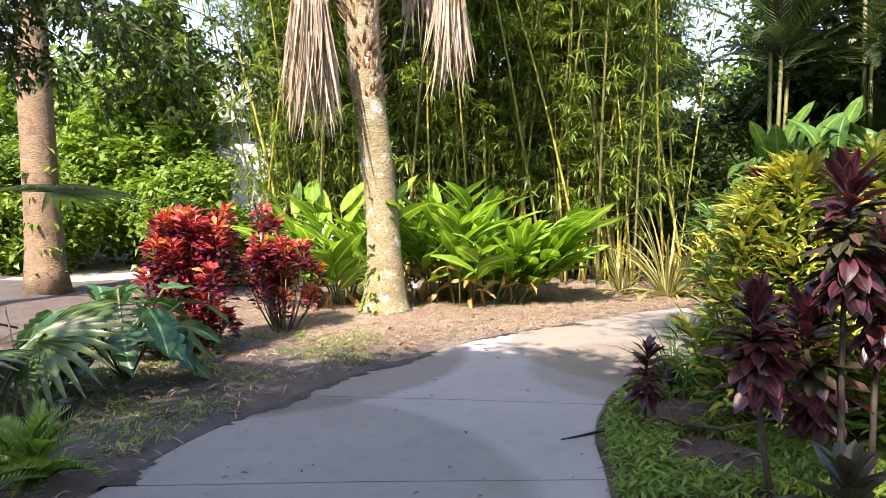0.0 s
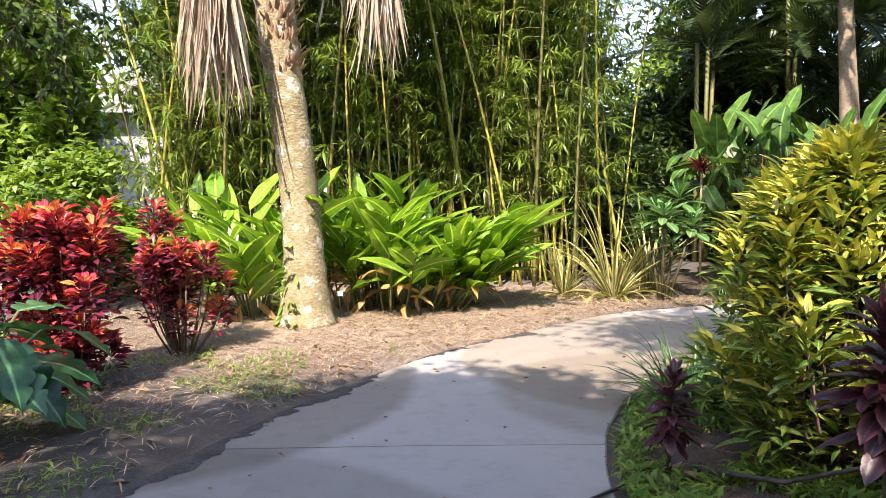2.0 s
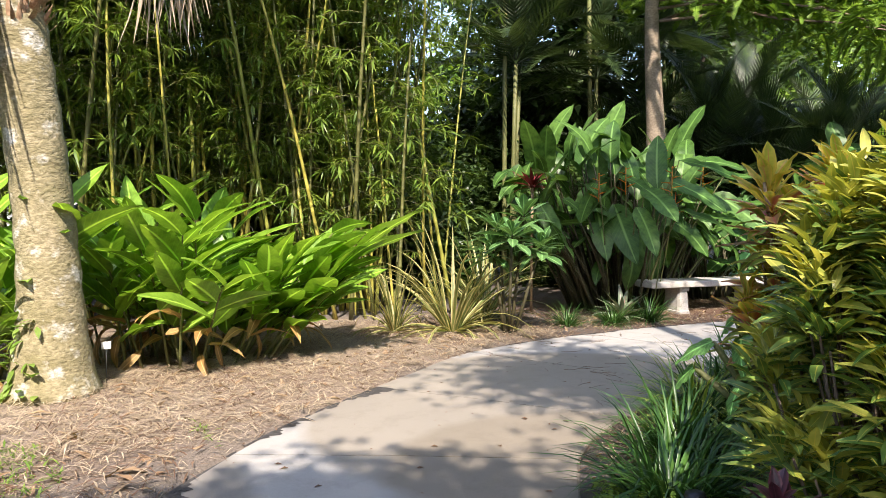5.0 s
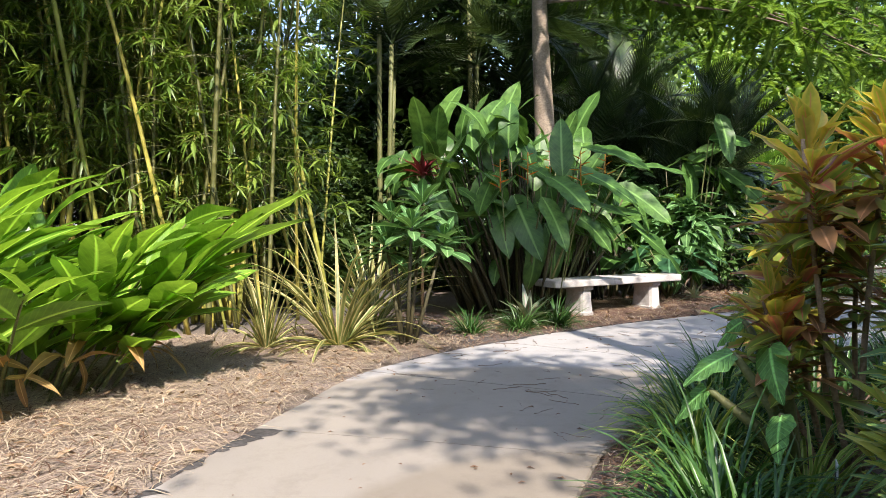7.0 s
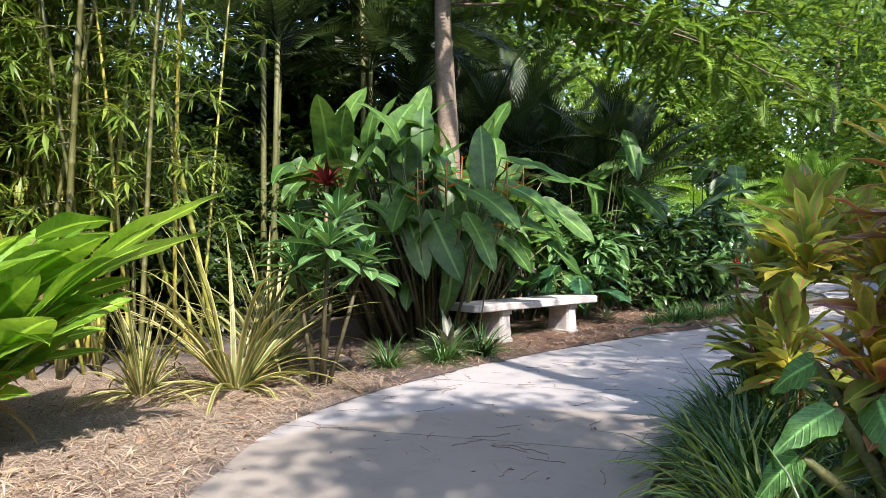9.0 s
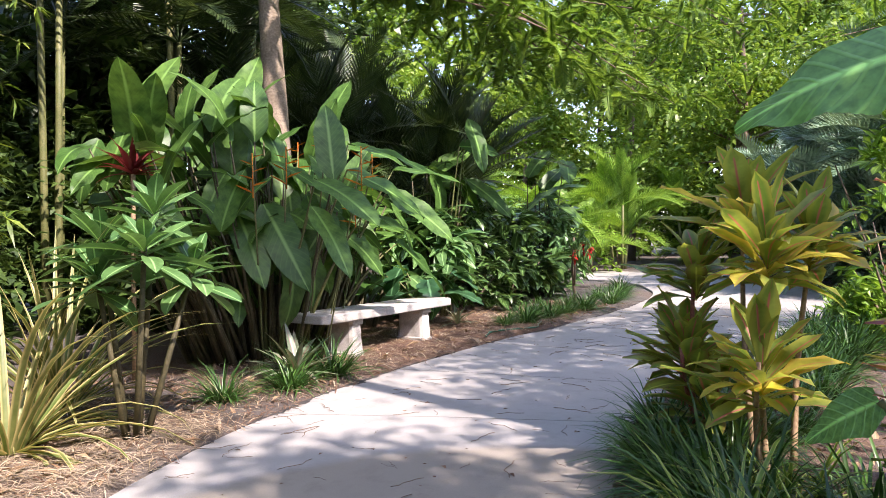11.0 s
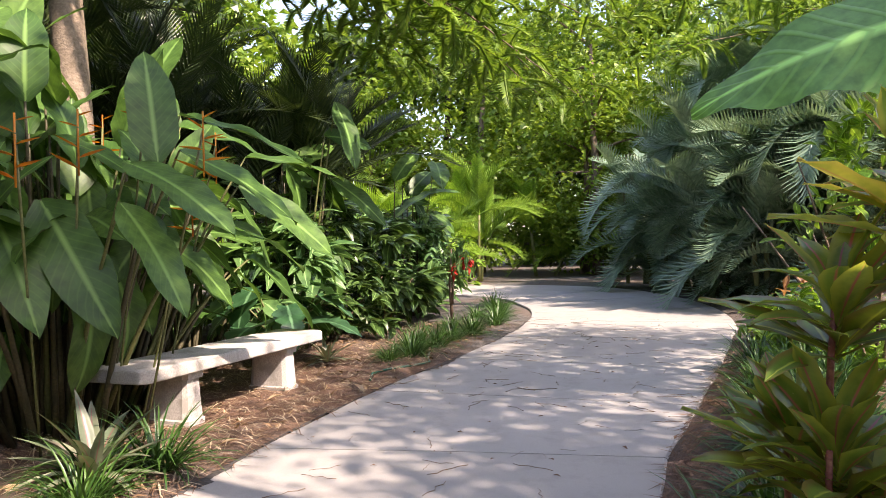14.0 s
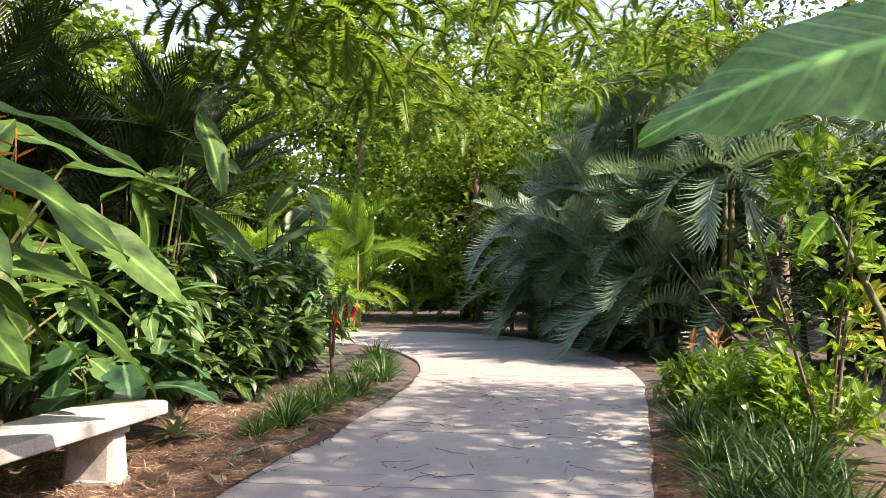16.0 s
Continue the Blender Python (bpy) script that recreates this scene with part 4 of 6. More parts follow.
build_fan_palm((-2.72, 6.25), [(0.45, -.1, 0.50, -12, 6, 1.0), (-.2, -.3, 0.75, -130, 20, 0.8), (0.7, -.3, 1.56, -4, -2, 0.85), (0.1, -.5, 0.4, -62, 2, 0.85), (-.6, .1, 1.2, 170, 30, 0.8)],
               [(0.30, -.15, 0.40, -40, -66, 0.5), (0.1, -.2, 0.42, -80, -70, 0.55), (-.1, -.1, 0.4, -110, -65, 0.5)], "low fan palm with spreading green leaves and withered skirt", 41)
PHILO = [Geo().add(*leaf_tpl(0.55, 0.46, 20, dr, 0.15, "heart", 0.012, 5)).mesh("leaf", L_PHILO) for dr in (0.5, 0.9)]


def build_philodendron(at, n, label, seed, h=(0.2, 0.65), s=1.0):
    random.seed(seed)
    t = thing("philodendron", (*at, ground_z(*at) - 0.02), label, "plant")
    for k in range(n):
        a = 137.5 * k + R(-20, 20)
        top = sph(a, 0) * R(0.2, 0.5) * s + Vector((0, 0, R(*h)))
        part("stalk", Geo().tube([(0, 0, 0), top * 0.55 + Vector((0, 0, 0.12)), top], 0.011, 5).mesh("stalk", MAT_STEM), t)
        part("leaf", PHILO[k % 2], t, "", aim(top, sph(a, R(-35, 15)), (0, 0, 1), s * R(0.7, 1.1), R(-20, 20)))
    return t


build_philodendron((-1.95, 6.8), 26, "philodendron with deeply lobed dark green leaves", 42, (0.2, 0.75), 1.1)
build_philodendron((-2.9, 8.3), 12, "philodendron with lobed dark green leaves under the trees", 43, s=1.1)
FERNLEAF = pinnate_tpl(0.5, 18, 0.022, 0.11, 0.8, 0.1, 6)
FERN_ME = FERNLEAF.mesh("frond", L_WEED)


def build_fern(at, n, s, label, seed):
    random.seed(seed)
    t = thing("fern", (*at, ground_z(*at)), label, "fern")
    for k in range(n):
        part("frond", FERN_ME, t, "", aim((R(-.06, .06), R(-.06, .06), 0.0), sph(137.5 * k, R(15, 75)), (0, 0, 1), s * R(0.7, 1.1), R(-15, 15)))
    return t


build_fern((-1.55, 4.75), 30, 0.95, "bright green fern at the path's edge", 44)
build_fern((-1.75, 4.3), 18, 0.9, "bright green fern in the shade", 45)

# ---- bamboo ----


def bamboo_set(seed, dark):
    random.seed(seed)
    H = R(6.5, 9.0)
    r0 = R(0.019, 0.032)
    pts, d = bent((0, 0, 0), (R(-.12, .16), R(-.12, .08), 1), H, 0.0, 22)
    pts = [p + Vector((0.10 * math.sin(p.z * 0.7 + seed), 0.08 * math.cos(p.z * 0.6 + seed), 0)) * (p.z / H) for p in pts]
    g = Geo()
    rr, pp = [], []
    for i, p in enumerate(pts):
        r = r0 * (1.05 - 0.75 * i / 22)
        if i:
            pp += [p - Vector((0, 0, 0.012)), p, p + Vector((0, 0, 0.012))]
            rr += [r, r * 1.16, r]
        else:
            pp.append(p), rr.append(r)
    g.tube(pp, rr, 6)
    culm = g.mesh("culm", MAT_CULM_DK if dark else MAT_CULM)
    f, mats, tw = Geo(), [], Geo()
    for k in range(64):
        s = 0.16 + 0.84 * R(0, 1) ** 0.75
        p, _ = along(pts, s)
        a = R(0, 360)
        L = R(0.15, 0.75) * (1.0 if s > 0.3 else 0.6)
        bp, bd = bent(p, sph(a, R(0, 45)), L, 0.7, 3)
        tw.tube(bp, 0.0035, 3, False)
        for q in ((1.0, 0.62) if L > 0.35 else (1.0,)):
            c, bd2 = along(bp, min(q, 0.999))
            for j in range(9):
                mats.append(aim(c, bd2 * 0.5 + sph(R(0, 360), R(-50, 30)), (0, 0, 1), R(0.6, 1.15), R(-30, 30)))
    f.stamp(chip2_tpl(0.24, 0.030), mats)
    return culm, f.mesh("leaves", L_BAMBOO), tw.mesh("twigs", MAT_CULM_DK)


BAMBOO = [bamboo_set(50 + k, k % 3 == 2) for k in range(9)]


def build_bamboo(at, area, count, label, seed, lean=None):
    random.seed(seed)
    t = thing("bamboo_clump", (*at, 0), label, "bamboo")
    for k in range(count):
        cu, fo, tw = BAMBOO[k % len(BAMBOO)]
        x, y = random.gauss(0, area[0] * 0.5), random.gauss(0, area[1] * 0.5)
        x, y = max(-area[0], min(area[0], x)), max(-area[1], min(area[1], y))
        tilt = (R(-7, 7) - 4 * y / area[1], R(-6, 6) + (13 * x / area[0]))
        m = pose(x, y, ground_z(at[0] + x, at[1] + y) - 0.03, tilt[0], tilt[1], R(0, 360)) @ Matrix.Scale(R(0.8, 1.15), 4)
        c = part("culm", cu, t, "", m)
        part("leaves", fo, c)
        part("twig_growth", tw, c)
    return t


build_bamboo((1.0, 14.6), (1.7, 1.4), 92, "dense clump of yellow-green bamboo with narrow leaves", 61)
build_bamboo((3.3, 14.4), (1.4, 1.5), 84, "dense clump of yellow-green bamboo with leaning culms", 62)
build_bamboo((-1.4, 14.2), (1.3, 1.2), 60, "clump of yellow-green bamboo behind the palm", 63)

# ---- flax, frangipani and low plants at the bend ----
build_strap_plant((3.98, 11.75), 64, 1.4, "tall variegated flax plant with arching straw-edged leaves", 71)
build_strap_plant((3.35, 12.0), 54, 0.95, "small variegated flax plant in straw mulch", 72)
build_strap_plant((4.7, 12.3), 56, 1.3, "variegated flax plant behind another", 73)
FRANG = leaf_set("leaf", L_FRANG, [(0.42, 0.165, 0.4), (0.38, 0.155, 0.8), (0.46, 0.17, 0.2)], shape="obov", n=8)


def build_frangipani(at, heads, label, seed):
    random.seed(seed)
    t = thing("frangipani", (*at, ground_z(*at) - 0.02), label, "shrub")
    for x, y, z in heads:
        part("stem", Geo().tube([(x * .2, y * .2, 0), (x * .6, y * .6, z * .5), (x, y, z)], [0.022, 0.018, 0.015], 7).mesh("stem", MAT_STEM_DK), t)
        for k in range(22):
            s = k / 21
            part("leaf", random.choice(FRANG), t, "", aim((x, y, z - 0.12 * (1 - s)), sph(137.5 * k, -20 + 90 * s), (0, 0, 1), R(0.75, 1.1) * (1 - 0.4 * s ** 3), R(-15, 15)))
    return t


build_frangipani((4.5, 11.35), [(-.1, -.25, 1.2), (0.25, 0.05, 1.42), (-.15, 0.1, 1.02), (0.32, -.2, 1.05), (0.05, 0.3, 1.25)], "frangipani with rosettes of long pale green leaves", 74)


def build_bromeliad(at, n, s, me_mat, label, seed, z=0.0):
    random.seed(seed)
    t = thing("bromeliad", (at[0], at[1], ground_z(*at) + z), label, "plant")
    ms = leaf_set("leaf", me_mat, [(0.34, 0.05, 0.4), (0.30, 0.045, 0.9)], shape="strap", n=6, fold=0.35)
    for k in range(n):
        q = k / (n - 1)
        part("leaf", ms[k % 2], t, "", aim((0, 0, 0.04), sph(137.5 * k, 12 + 65 * q), (0, 0, 1), s * R(0.85, 1.1)))
    return t


build_bromeliad((6.35, 11.55), 26, 1.45, L_BROM, "bromeliad with pale striped leaves and pink centre", 75)
build_bromeliad((10.0, 11.75), 20, 1.0, L_BROM, "bromeliad with pale leaves beside the bench", 76)
_redhead = build_bromeliad((5.75, 12.75), 24, 1.15, L_BROM_RED, "dark red leaf rosette on a cane among heliconias", 79, 1.72)
part("stem", Geo().tube([(0.05, 0.1, -1.75), (0, 0, 0.05)], 0.02, 6).mesh("stem", MAT_STEM_TAN), _redhead)
for k, (x, y, s) in enumerate(((6.15, 11.4, 1.45), (6.75, 11.4, 1.6), (5.45, 11.55, 1.4), (6.6, 11.6, 1.3), (10.2, 11.2, 1.0), (10.6, 11.05, 1.1), (11.0, 11.15, 1.0), (11.6, 10.9, 1.15), (12.1, 10.95, 1.1), (12.6, 10.75, 1.1), (13.2, 10.8, 1.2),
                                (13.8, 10.7, 1.2), (14.5, 10.7, 1.2), (15.2, 10.75, 1.2), (16.0, 10.9, 1.3), (17.0, 11.2, 1.3), (11.9, 11.25, 1.0), (13.5, 11.15, 1.1), (14.9, 11.1, 1.2))):
    build_tuft((x + R(-.12, .12), y + R(-.04, .1)), TUFTS[k % 3], s * R(0.62, 0.98), "tuft of dark green liriope blades beside the path", 67 * k, group="liriope tufts along the path")


# ---- bench ----


def build_bench():
    a, b = Vector((7.08, 11.77, 0)), Vector((9.33, 11.49, 0))
    L = (b - a).length
    ang = math.degrees(math.atan2(b.y - a.y, b.x - a.x))
    t = thing("bench", (a.x, a.y, 0.0), "pale cast-stone garden bench on two legs beside the path", "bench", rz=ang)

    def bevelled(pts, z0, z1, r):
        bm = bmesh.new()
        lo = [bm.verts.new((x, y, z0)) for x, y in pts]
        f = bm.faces.new(lo)
        up = bmesh.ops.extrude_face_region(bm, geom=[f])
        bmesh.ops.translate(bm, vec=(0, 0, z1 - z0), verts=[v for v in up["geom"] if isinstance(v, bmesh.types.BMVert)])
        bmesh.ops.recalc_face_normals(bm, faces=bm.faces)
        bmesh.ops.bevel(bm, geom=list(bm.edges), offset=r, segments=3, affect="EDGES", profile=0.6)
        me = bpy.data.meshes.new("seat")
        bm.to_mesh(me), bm.free()
        me.materials.append(MAT_BENCH)
        return me
    c = 0.05
    part("seat", bevelled([(c, 0), (L - c, 0), (L, c), (L, .50 - c), (L - c, .50), (c, .50), (0, .50 - c), (0, c)], 0.385, 0.475, 0.018), t)
    for x in (0.56, L - 0.47):
        g = Geo()
        prof = [(-0.02, 0.105, 0.195), (0.045, 0.105, 0.195), (0.055, 0.094, 0.182), (0.20, 0.082, 0.172), (0.325, 0.076, 0.166), (0.332, 0.094, 0.188), (0.385, 0.098, 0.192)]
        vs, fs = [], []
        for z, hx, hy in prof:
            for sx, sy in ((-1, -.8), (-.8, -1), (.8, -1), (1, -.8), (1, .8), (.8, 1), (-.8, 1), (-1, .8)):
                vs.append((x + sx * hx, 0.25 + sy * hy, z))
        for i in range(len(prof) - 1):
            for k in range(8):
                fs.append((i * 8 + k, i * 8 + (k + 1) % 8, i * 8 + 8 + (k + 1) % 8, i * 8 + 8 + k))
        fs.append(tuple(range(8))[::-1])
        fs.append(tuple(range(len(vs) - 8, len(vs))))
        part("leg", mesh_data("leg", vs, fs, MAT_BENCH, smooth=False), t)


build_bench()

# ---- heliconias behind the bench ----
random.seed(81)
_lv = []
for k in range(150):
    x, y = R(-1.85, 1.6), R(-.7, 0.8)
    h = R(1.05, 2.0) + 0.3 * max(0, y)
    up = R(0, 1) < 0.14
    a = R(-170, 10) if y < 0.4 else R(-220, 40)
    _lv.append((x, y, h + (0.2 if up else 0), a, R(55, 85) if up else R(-55, 20), R(0.5, 0.88)))
_lv += [(0.35, -.55, 1.45, -40, -15, 1.15), (0.2, -.6, 1.35, -75, -22, 1.1), (-.55, -.6, 1.25, -95, -55, 1.1), (-.25, -.6, 1.2, -60, -60, 1.05), (0.55, -.4, 1.75, -25, 10, 1.1), (0.6, 0.1, 2.0, -5, 8, 1.1), (0.7, -.4, 1.25, -30, -45, 1.0),
        (0.0, 0.1, 1.85, 60, 82, 1.1), (0.25, 0.3, 1.8, 100, 84, 0.9), (-.9, 0.6, 1.9, 90, 80, 1.1), (-1.0, 0.2, 1.9, 170, 15, 1.2)]
for k in range(34):
    _lv.append((R(-1.7, 1.3), R(-.5, 0.9), R(1.6, 2.35), R(-200, 60), R(48, 86), R(0.75, 1.1)))
for k in range(40):
    _lv.append((R(-1.0, 1.3), R(-.2, 0.8), R(0.7, 1.2), R(-170, 0), R(-30, 55), R(0.45, 0.7)))
_lv += [(-.62, -1.25, 1.75, 80, 84, 0.85), (0.7, -.45, 2.1, 100, 82, 0.75), (0.55, -.5, 2.0, 30, 76, 0.8), (-.15, -.9, 1.55, 100, 87, 0.8)]
build_heliconia((7.5, 12.75), _lv, [(-.7, -1.6, 1.92), (-.35, -1.3, 1.6), (-.85, -.9, 1.95), (0.5, 0.0, 2.2), (-.35, -1.0, 2.3), (-1.3, -.9, 1.85), (0.45, -1.0, 2.0)], "heliconia clump with big paddle leaves and orange flowers", 82,
                [((6.8, 11.64, 1.75), (6.55, 10.75, 1.34)), ((6.54, 11.5, 1.5), (6.45, 10.97, 0.86)), ((7.15, 11.35, 1.45), (8.0, 10.93, 1.1)), ((7.5, 11.75, 2.15), (7.9, 10.85, 1.86)), ((8.0, 11.6, 1.7), (8.26, 10.85, 1.14)),
                 ((8.3, 11.7, 1.95), (8.9, 11.0, 1.85)), ((6.75, 12.2, 1.55), (6.5, 11.55, 0.72)), ((6.6, 12.4, 1.5), (6.3, 11.8, 0.78)), ((7.75, 12.4, 2.0), (7.6, 12.0, 2.75)), ((7.1, 11.5, 1.85), (7.55, 10.8, 1.4)), ((8.7, 11.9, 1.15), (9.9, 11.5, 0.35)), ((8.2, 12.2, 2.2), (9.1, 11.8, 2.1))])
random.seed(86)
build_heliconia((11.2, 12.7), [(R(-.5, .5), R(-.4, .4), R(1.2, 2.3), R(-120, 0), R(-60, 60), R(0.7, 1.0)) for _ in range(16)], [], "tall broad-leaved plant in shade past the bench", 87, [((11.0, 12.0, 2.9), (10.85, 11.6, 2.05)), ((10.9, 12.1, 2.5), (11.6, 11.6, 2.4))])
build_heliconia((15.3, 12.5), [(R(-.5, .5), R(-.4, .4), R(1.2, 2.4), R(-120, 0), R(-60, 60), R(0.7, 1.0)) for _ in range(14)], [], "tall broad-leaved plant with sunlit leaves", 88, [((15.8, 12.0, 2.7), (14.9, 11.6, 2.2))])

random.seed(83)
build_heliconia((9.5, 13.2), [(R(-1.0, 1.2), R(-.5, .7), R(0.6, 1.5), R(-170, -10), R(-55, 45), R(0.7, 1.0)) for _ in range(46)], [], "darker heliconia foliage in the shade behind the bench", 84)

EAR = Geo().add(*leaf_tpl(1.8, 1.35, 40, 0.55, -0.10, "heart", 0.045, 0, 0.0, 0.05)).mesh("leaf", L_EAR)


def build_elephant_ear(at, leaves, label, seed):
    random.seed(seed)
    t = thing("elephant_ear", (*at, ground_z(*at) - 0.02), label, "plant")
    for x, y, z, d, s in leaves:
        part("stalk", Geo().tube([(x * .1, y * .1, 0), (x * .5, y * .4, z * .6), (x * 0.95, y * 0.9, z * 0.95), (x, y, z)], [0.035, 0.028, 0.018, 0.012], 7).mesh("stalk", MAT_STEM), t)
        part("leaf", EAR, t, "", aim((x, y, z), d, (-0.75, 0.25, 0.6), s, 0))
    return t


# ---- right side of the first bend ----
random.seed(91)


def hedge_heads(n, r, z0, z1):
    out = []
    for _ in range(n):
        a, q = R(0, 2 * math.pi), R(0.25, 1.0) ** 0.5
        z = R(z0, z1)
        k = math.sin(math.pi * min(0.92, 0.3 + 0.62 * (z - z0) / (z1 - z0)))
        out.append((math.cos(a) * r * q * k, math.sin(a) * r * q * k, z, R(0.12, 0.17)))
    return out


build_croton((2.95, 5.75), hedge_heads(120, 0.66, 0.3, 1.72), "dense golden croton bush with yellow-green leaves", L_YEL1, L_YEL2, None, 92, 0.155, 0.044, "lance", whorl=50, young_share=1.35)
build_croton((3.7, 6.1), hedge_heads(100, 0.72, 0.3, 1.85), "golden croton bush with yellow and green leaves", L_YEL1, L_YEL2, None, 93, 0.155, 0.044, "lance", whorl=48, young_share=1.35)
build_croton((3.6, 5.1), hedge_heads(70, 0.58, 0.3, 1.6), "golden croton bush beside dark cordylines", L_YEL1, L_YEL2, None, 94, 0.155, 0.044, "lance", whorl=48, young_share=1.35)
build_cordyline((1.95, 5.65), [(0, 0, 0.02, 0, 0.55)], ["purple"], "small dark purple cordyline at the path's edge", 95, 64, 0.42, 0.28, None, -15)
build_cordyline((2.13, 4.33), [(0.1, 0.1, -.05, 0, 1.05)], ["purple", "purple"], "dark purple cordyline on a thin bare stem", 96, 130, 0.53, 0.38, None, -25)
build_cordyline((2.5, 4.3), [(0, 0, 0, 0, 1.62), (0.1, 0.2, -.15, 0.15, 1.0), (0.2, 0.1, 0.3, 0.2, 1.35)], ["purple", "bronze", "purple"], "tall dark purple and bronze cordyline", 97, 130, 0.55, 0.50, None, -25)
build_cordyline((2.0, 3.35), [(0, 0, 0, 0, 0.62)], ["bronze", "purple"], "bronze-green cordyline close to the path", 98, 60, 0.55, 0.3, None, -10)
build_tuft((2.58, 6.72), BIG_TUFT[0], 1.0, "large tuft of dark green strap leaves at the bend", 10)
build_tuft((3.05, 7.15), BIG_TUFT[1], 0.95, "large tuft of dark green strap leaves", 80)
build_cordyline((3.95, 7.02), [(0, 0, -.3, 0.1, 1.66), (0.05, 0, 0.05, -.12, 1.76), (0.05, 0.1, 0.08, 0.2, 1.5), (0, 0.1, -.12, 0.25, 1.2), (0.1, 0, 0.28, 0.1, 1.3), (-.05, 0.1, -.25, 0.3, 0.95)], ["gold", "gold", "rose", "lime", "rust", "olive"], "tall cordyline with yellow and rusty pink leaves", 99, 62, 0.76, 0.46, None, 12)
build_elephant_ear((3.75, 7.15), [(-.25, 0.2, 0.62, (-0.6, 0.5, -0.3), 0.15), (-.12, 0.1, 0.66, (-0.5, -0.3, -0.6), 0.16), (-.3, 0.3, 0.45, (-0.4, 0.6, -0.6), 0.13), (0.1, 0.35, 0.72, (0.1, 0.7, -0.4), 0.15), (-.3, -.05, 0.4, (-0.8, -0.2, -0.5), 0.13)], "small elephant-ear plant with bright green leaves", 89)
for k, (x, y, s) in enumerate(((3.75, 7.6, 0.95), (4.3, 7.9, 1.0), (4.8, 8.1, 0.9), (5.2, 8.0, 0.9), (4.5, 7.4, 1.0))):
    if k < 2:
        build_tuft((x - 0.12, y + 0.02), SPIDER[k], 1.35, "bright striped grassy plant at the path's edge", 50 * k, "spider_plant")
    build_tuft((x, y), BIG_TUFT[k % 2], s, "large tuft of dark green strap leaves beside the path", 50 * k, group="strap-leaf tufts along the bend")
for k, (x, y) in enumerate(((3.6, 7.05), (4.15, 7.5), (4.6, 7.75))):
    build_tuft((x, y), SPIDER[k % 2], 1.15, "bright yellow-green striped grassy plant", 40 * k, "spider_plant")

# ---- right bank past the bend ----
build_cordyline((5.6, 8.22), [(0, 0, 0, 0, 1.2), (0.05, -.05, -.14, 0.06, 0.74), (0.15, 0.05, 0.22, 0.1, 0.72), (-.02, 0, -.1, -.12, 0.52)], ["lime", "lime", "olive"], "olive-green cordyline with reddish stems", 101, 32, 1.0, 0.2, MAT_STEM_PINK, 30)
build_cordyline((5.02, 7.84), [(0, 0, 0.05, 0, 1.3), (0.08, 0.05, 0.68, 0.14, 1.52), (0.1, -.1, 0.4, -.2, 1.34), (-.08, 0, -.3, 0.02, 0.8)], ["lime", "lime", "gold", "lime"], "olive and yellow cordyline on tan canes", 102, 34, 1.02, 0.2, None, 30)
for k, (x, y) in enumerate(((4.8, 8.15), (5.05, 8.3), (5.3, 8.42), (4.55, 8.1), (6.0, 8.5))):
    build_tuft((x, y), TUFTS[k % 3], 0.95, "tuft of green liriope blades beside the path", 47 * k, group="liriope tufts on the bank")
for k in range(16):
    x = 5.5 + 0.33 * k
    y = 8.35 - 0.05 * k - 0.25 * (k % 3)
    build_tuft((x, y), TUFTS[k % 3], 1.15, "tuft of green liriope blades beside the path", 31 * k, group="liriope tufts on the bank")
build_elephant_ear((9.1, 6.5), [(-.58, 0.2, 2.72, (0.15, 1.0, -0.12), 1.0), (0.5, 0.35, 1.75, (0.5, 0.6, -.75), 0.22)], "elephant-ear plant with one huge veined leaf over the path", 103)
OVAL = leaf_tpl(0.17, 0.075, 4, 0.4, 0.2, "obov")
build_shrub((10.0, 6.75), 0.75, 2.3, L_SHRUB_LT, OVAL, 700, "young shrub with oval light green leaves", 104, 6, MAT_BARK, up=60)
random.seed(105)
for k in range(22):
    x, y = R(10.2, 13.2), R(6.2, 7.25)
    build_shrub((x, y), 0.34, 0.42, L_SHRUB_LT, leaf_tpl(0.15, 0.045, 3, 0.5, 0.2), 260, "low bright green leafy ground plant", 200 + k, 5, MAT_STEM, "ground_cover", 0.1, 60, "plant")
build_cordyline((11.6, 5.6), [(0, 0, 0, 0, 1.3)], ["olive", "yellow"], "green cordyline behind bright ground plants", 106, 30, 0.95)
build_cordyline((13.6, 6.4), [(0, 0, 0, 0, 0.7), (0.4, 0.2, 0.4, 0.2, 0.6)], ["rust", "rust"], "low orange-red cordyline under the palms", 107, 22, 0.7)
for k, (x, y) in enumerate(((9.6, 7.4), (10.0, 7.1), (9.0, 7.3), (8.4, 7.6))):
    build_tuft((x, y), TUFTS[k % 3], 1.2, "tuft of green blades on needle litter", 75 * k)

# ---- the blue-green palms at the far bend ----
for k, (x, y, hh, n) in enumerate(((17.0, 5.3, (0.5, 2.2), 4), (18.6, 5.5, (0.5, 3.4), 5), (20.4, 5.9, (0.6, 4.4), 5), (22.4, 6.9, (0.6, 4.2), 5), (19.6, 4.2, (2.6, 5.6), 5), (22.0, 4.8, (2.8, 6.2), 5), (24.4, 8.4, (0.6, 3.6), 4), (16.6, 3.7, (1.0, 4.0), 4))):
    build_palm_clump((x, y), n, 9, FROND_BLUE, "clumping palm with arching blue-green feather fronds", 110 + k, hh, 0.95, (-35, 65), 0.9)
for k, (x, y, hh) in enumerate(((17.4, 6.2, (1.0, 3.0)), (18.9, 6.5, (0.8, 3.2)), (20.6, 6.9, (0.8, 3.4)), (22.2, 7.7, (0.8, 3.0)))):
    build_palm_clump((x, y), 4, 9, FROND_BIG, "clumping palm with blue-green fronds arching over the path", 220 + k, hh, 1.1, (-30, 60), 0.7)
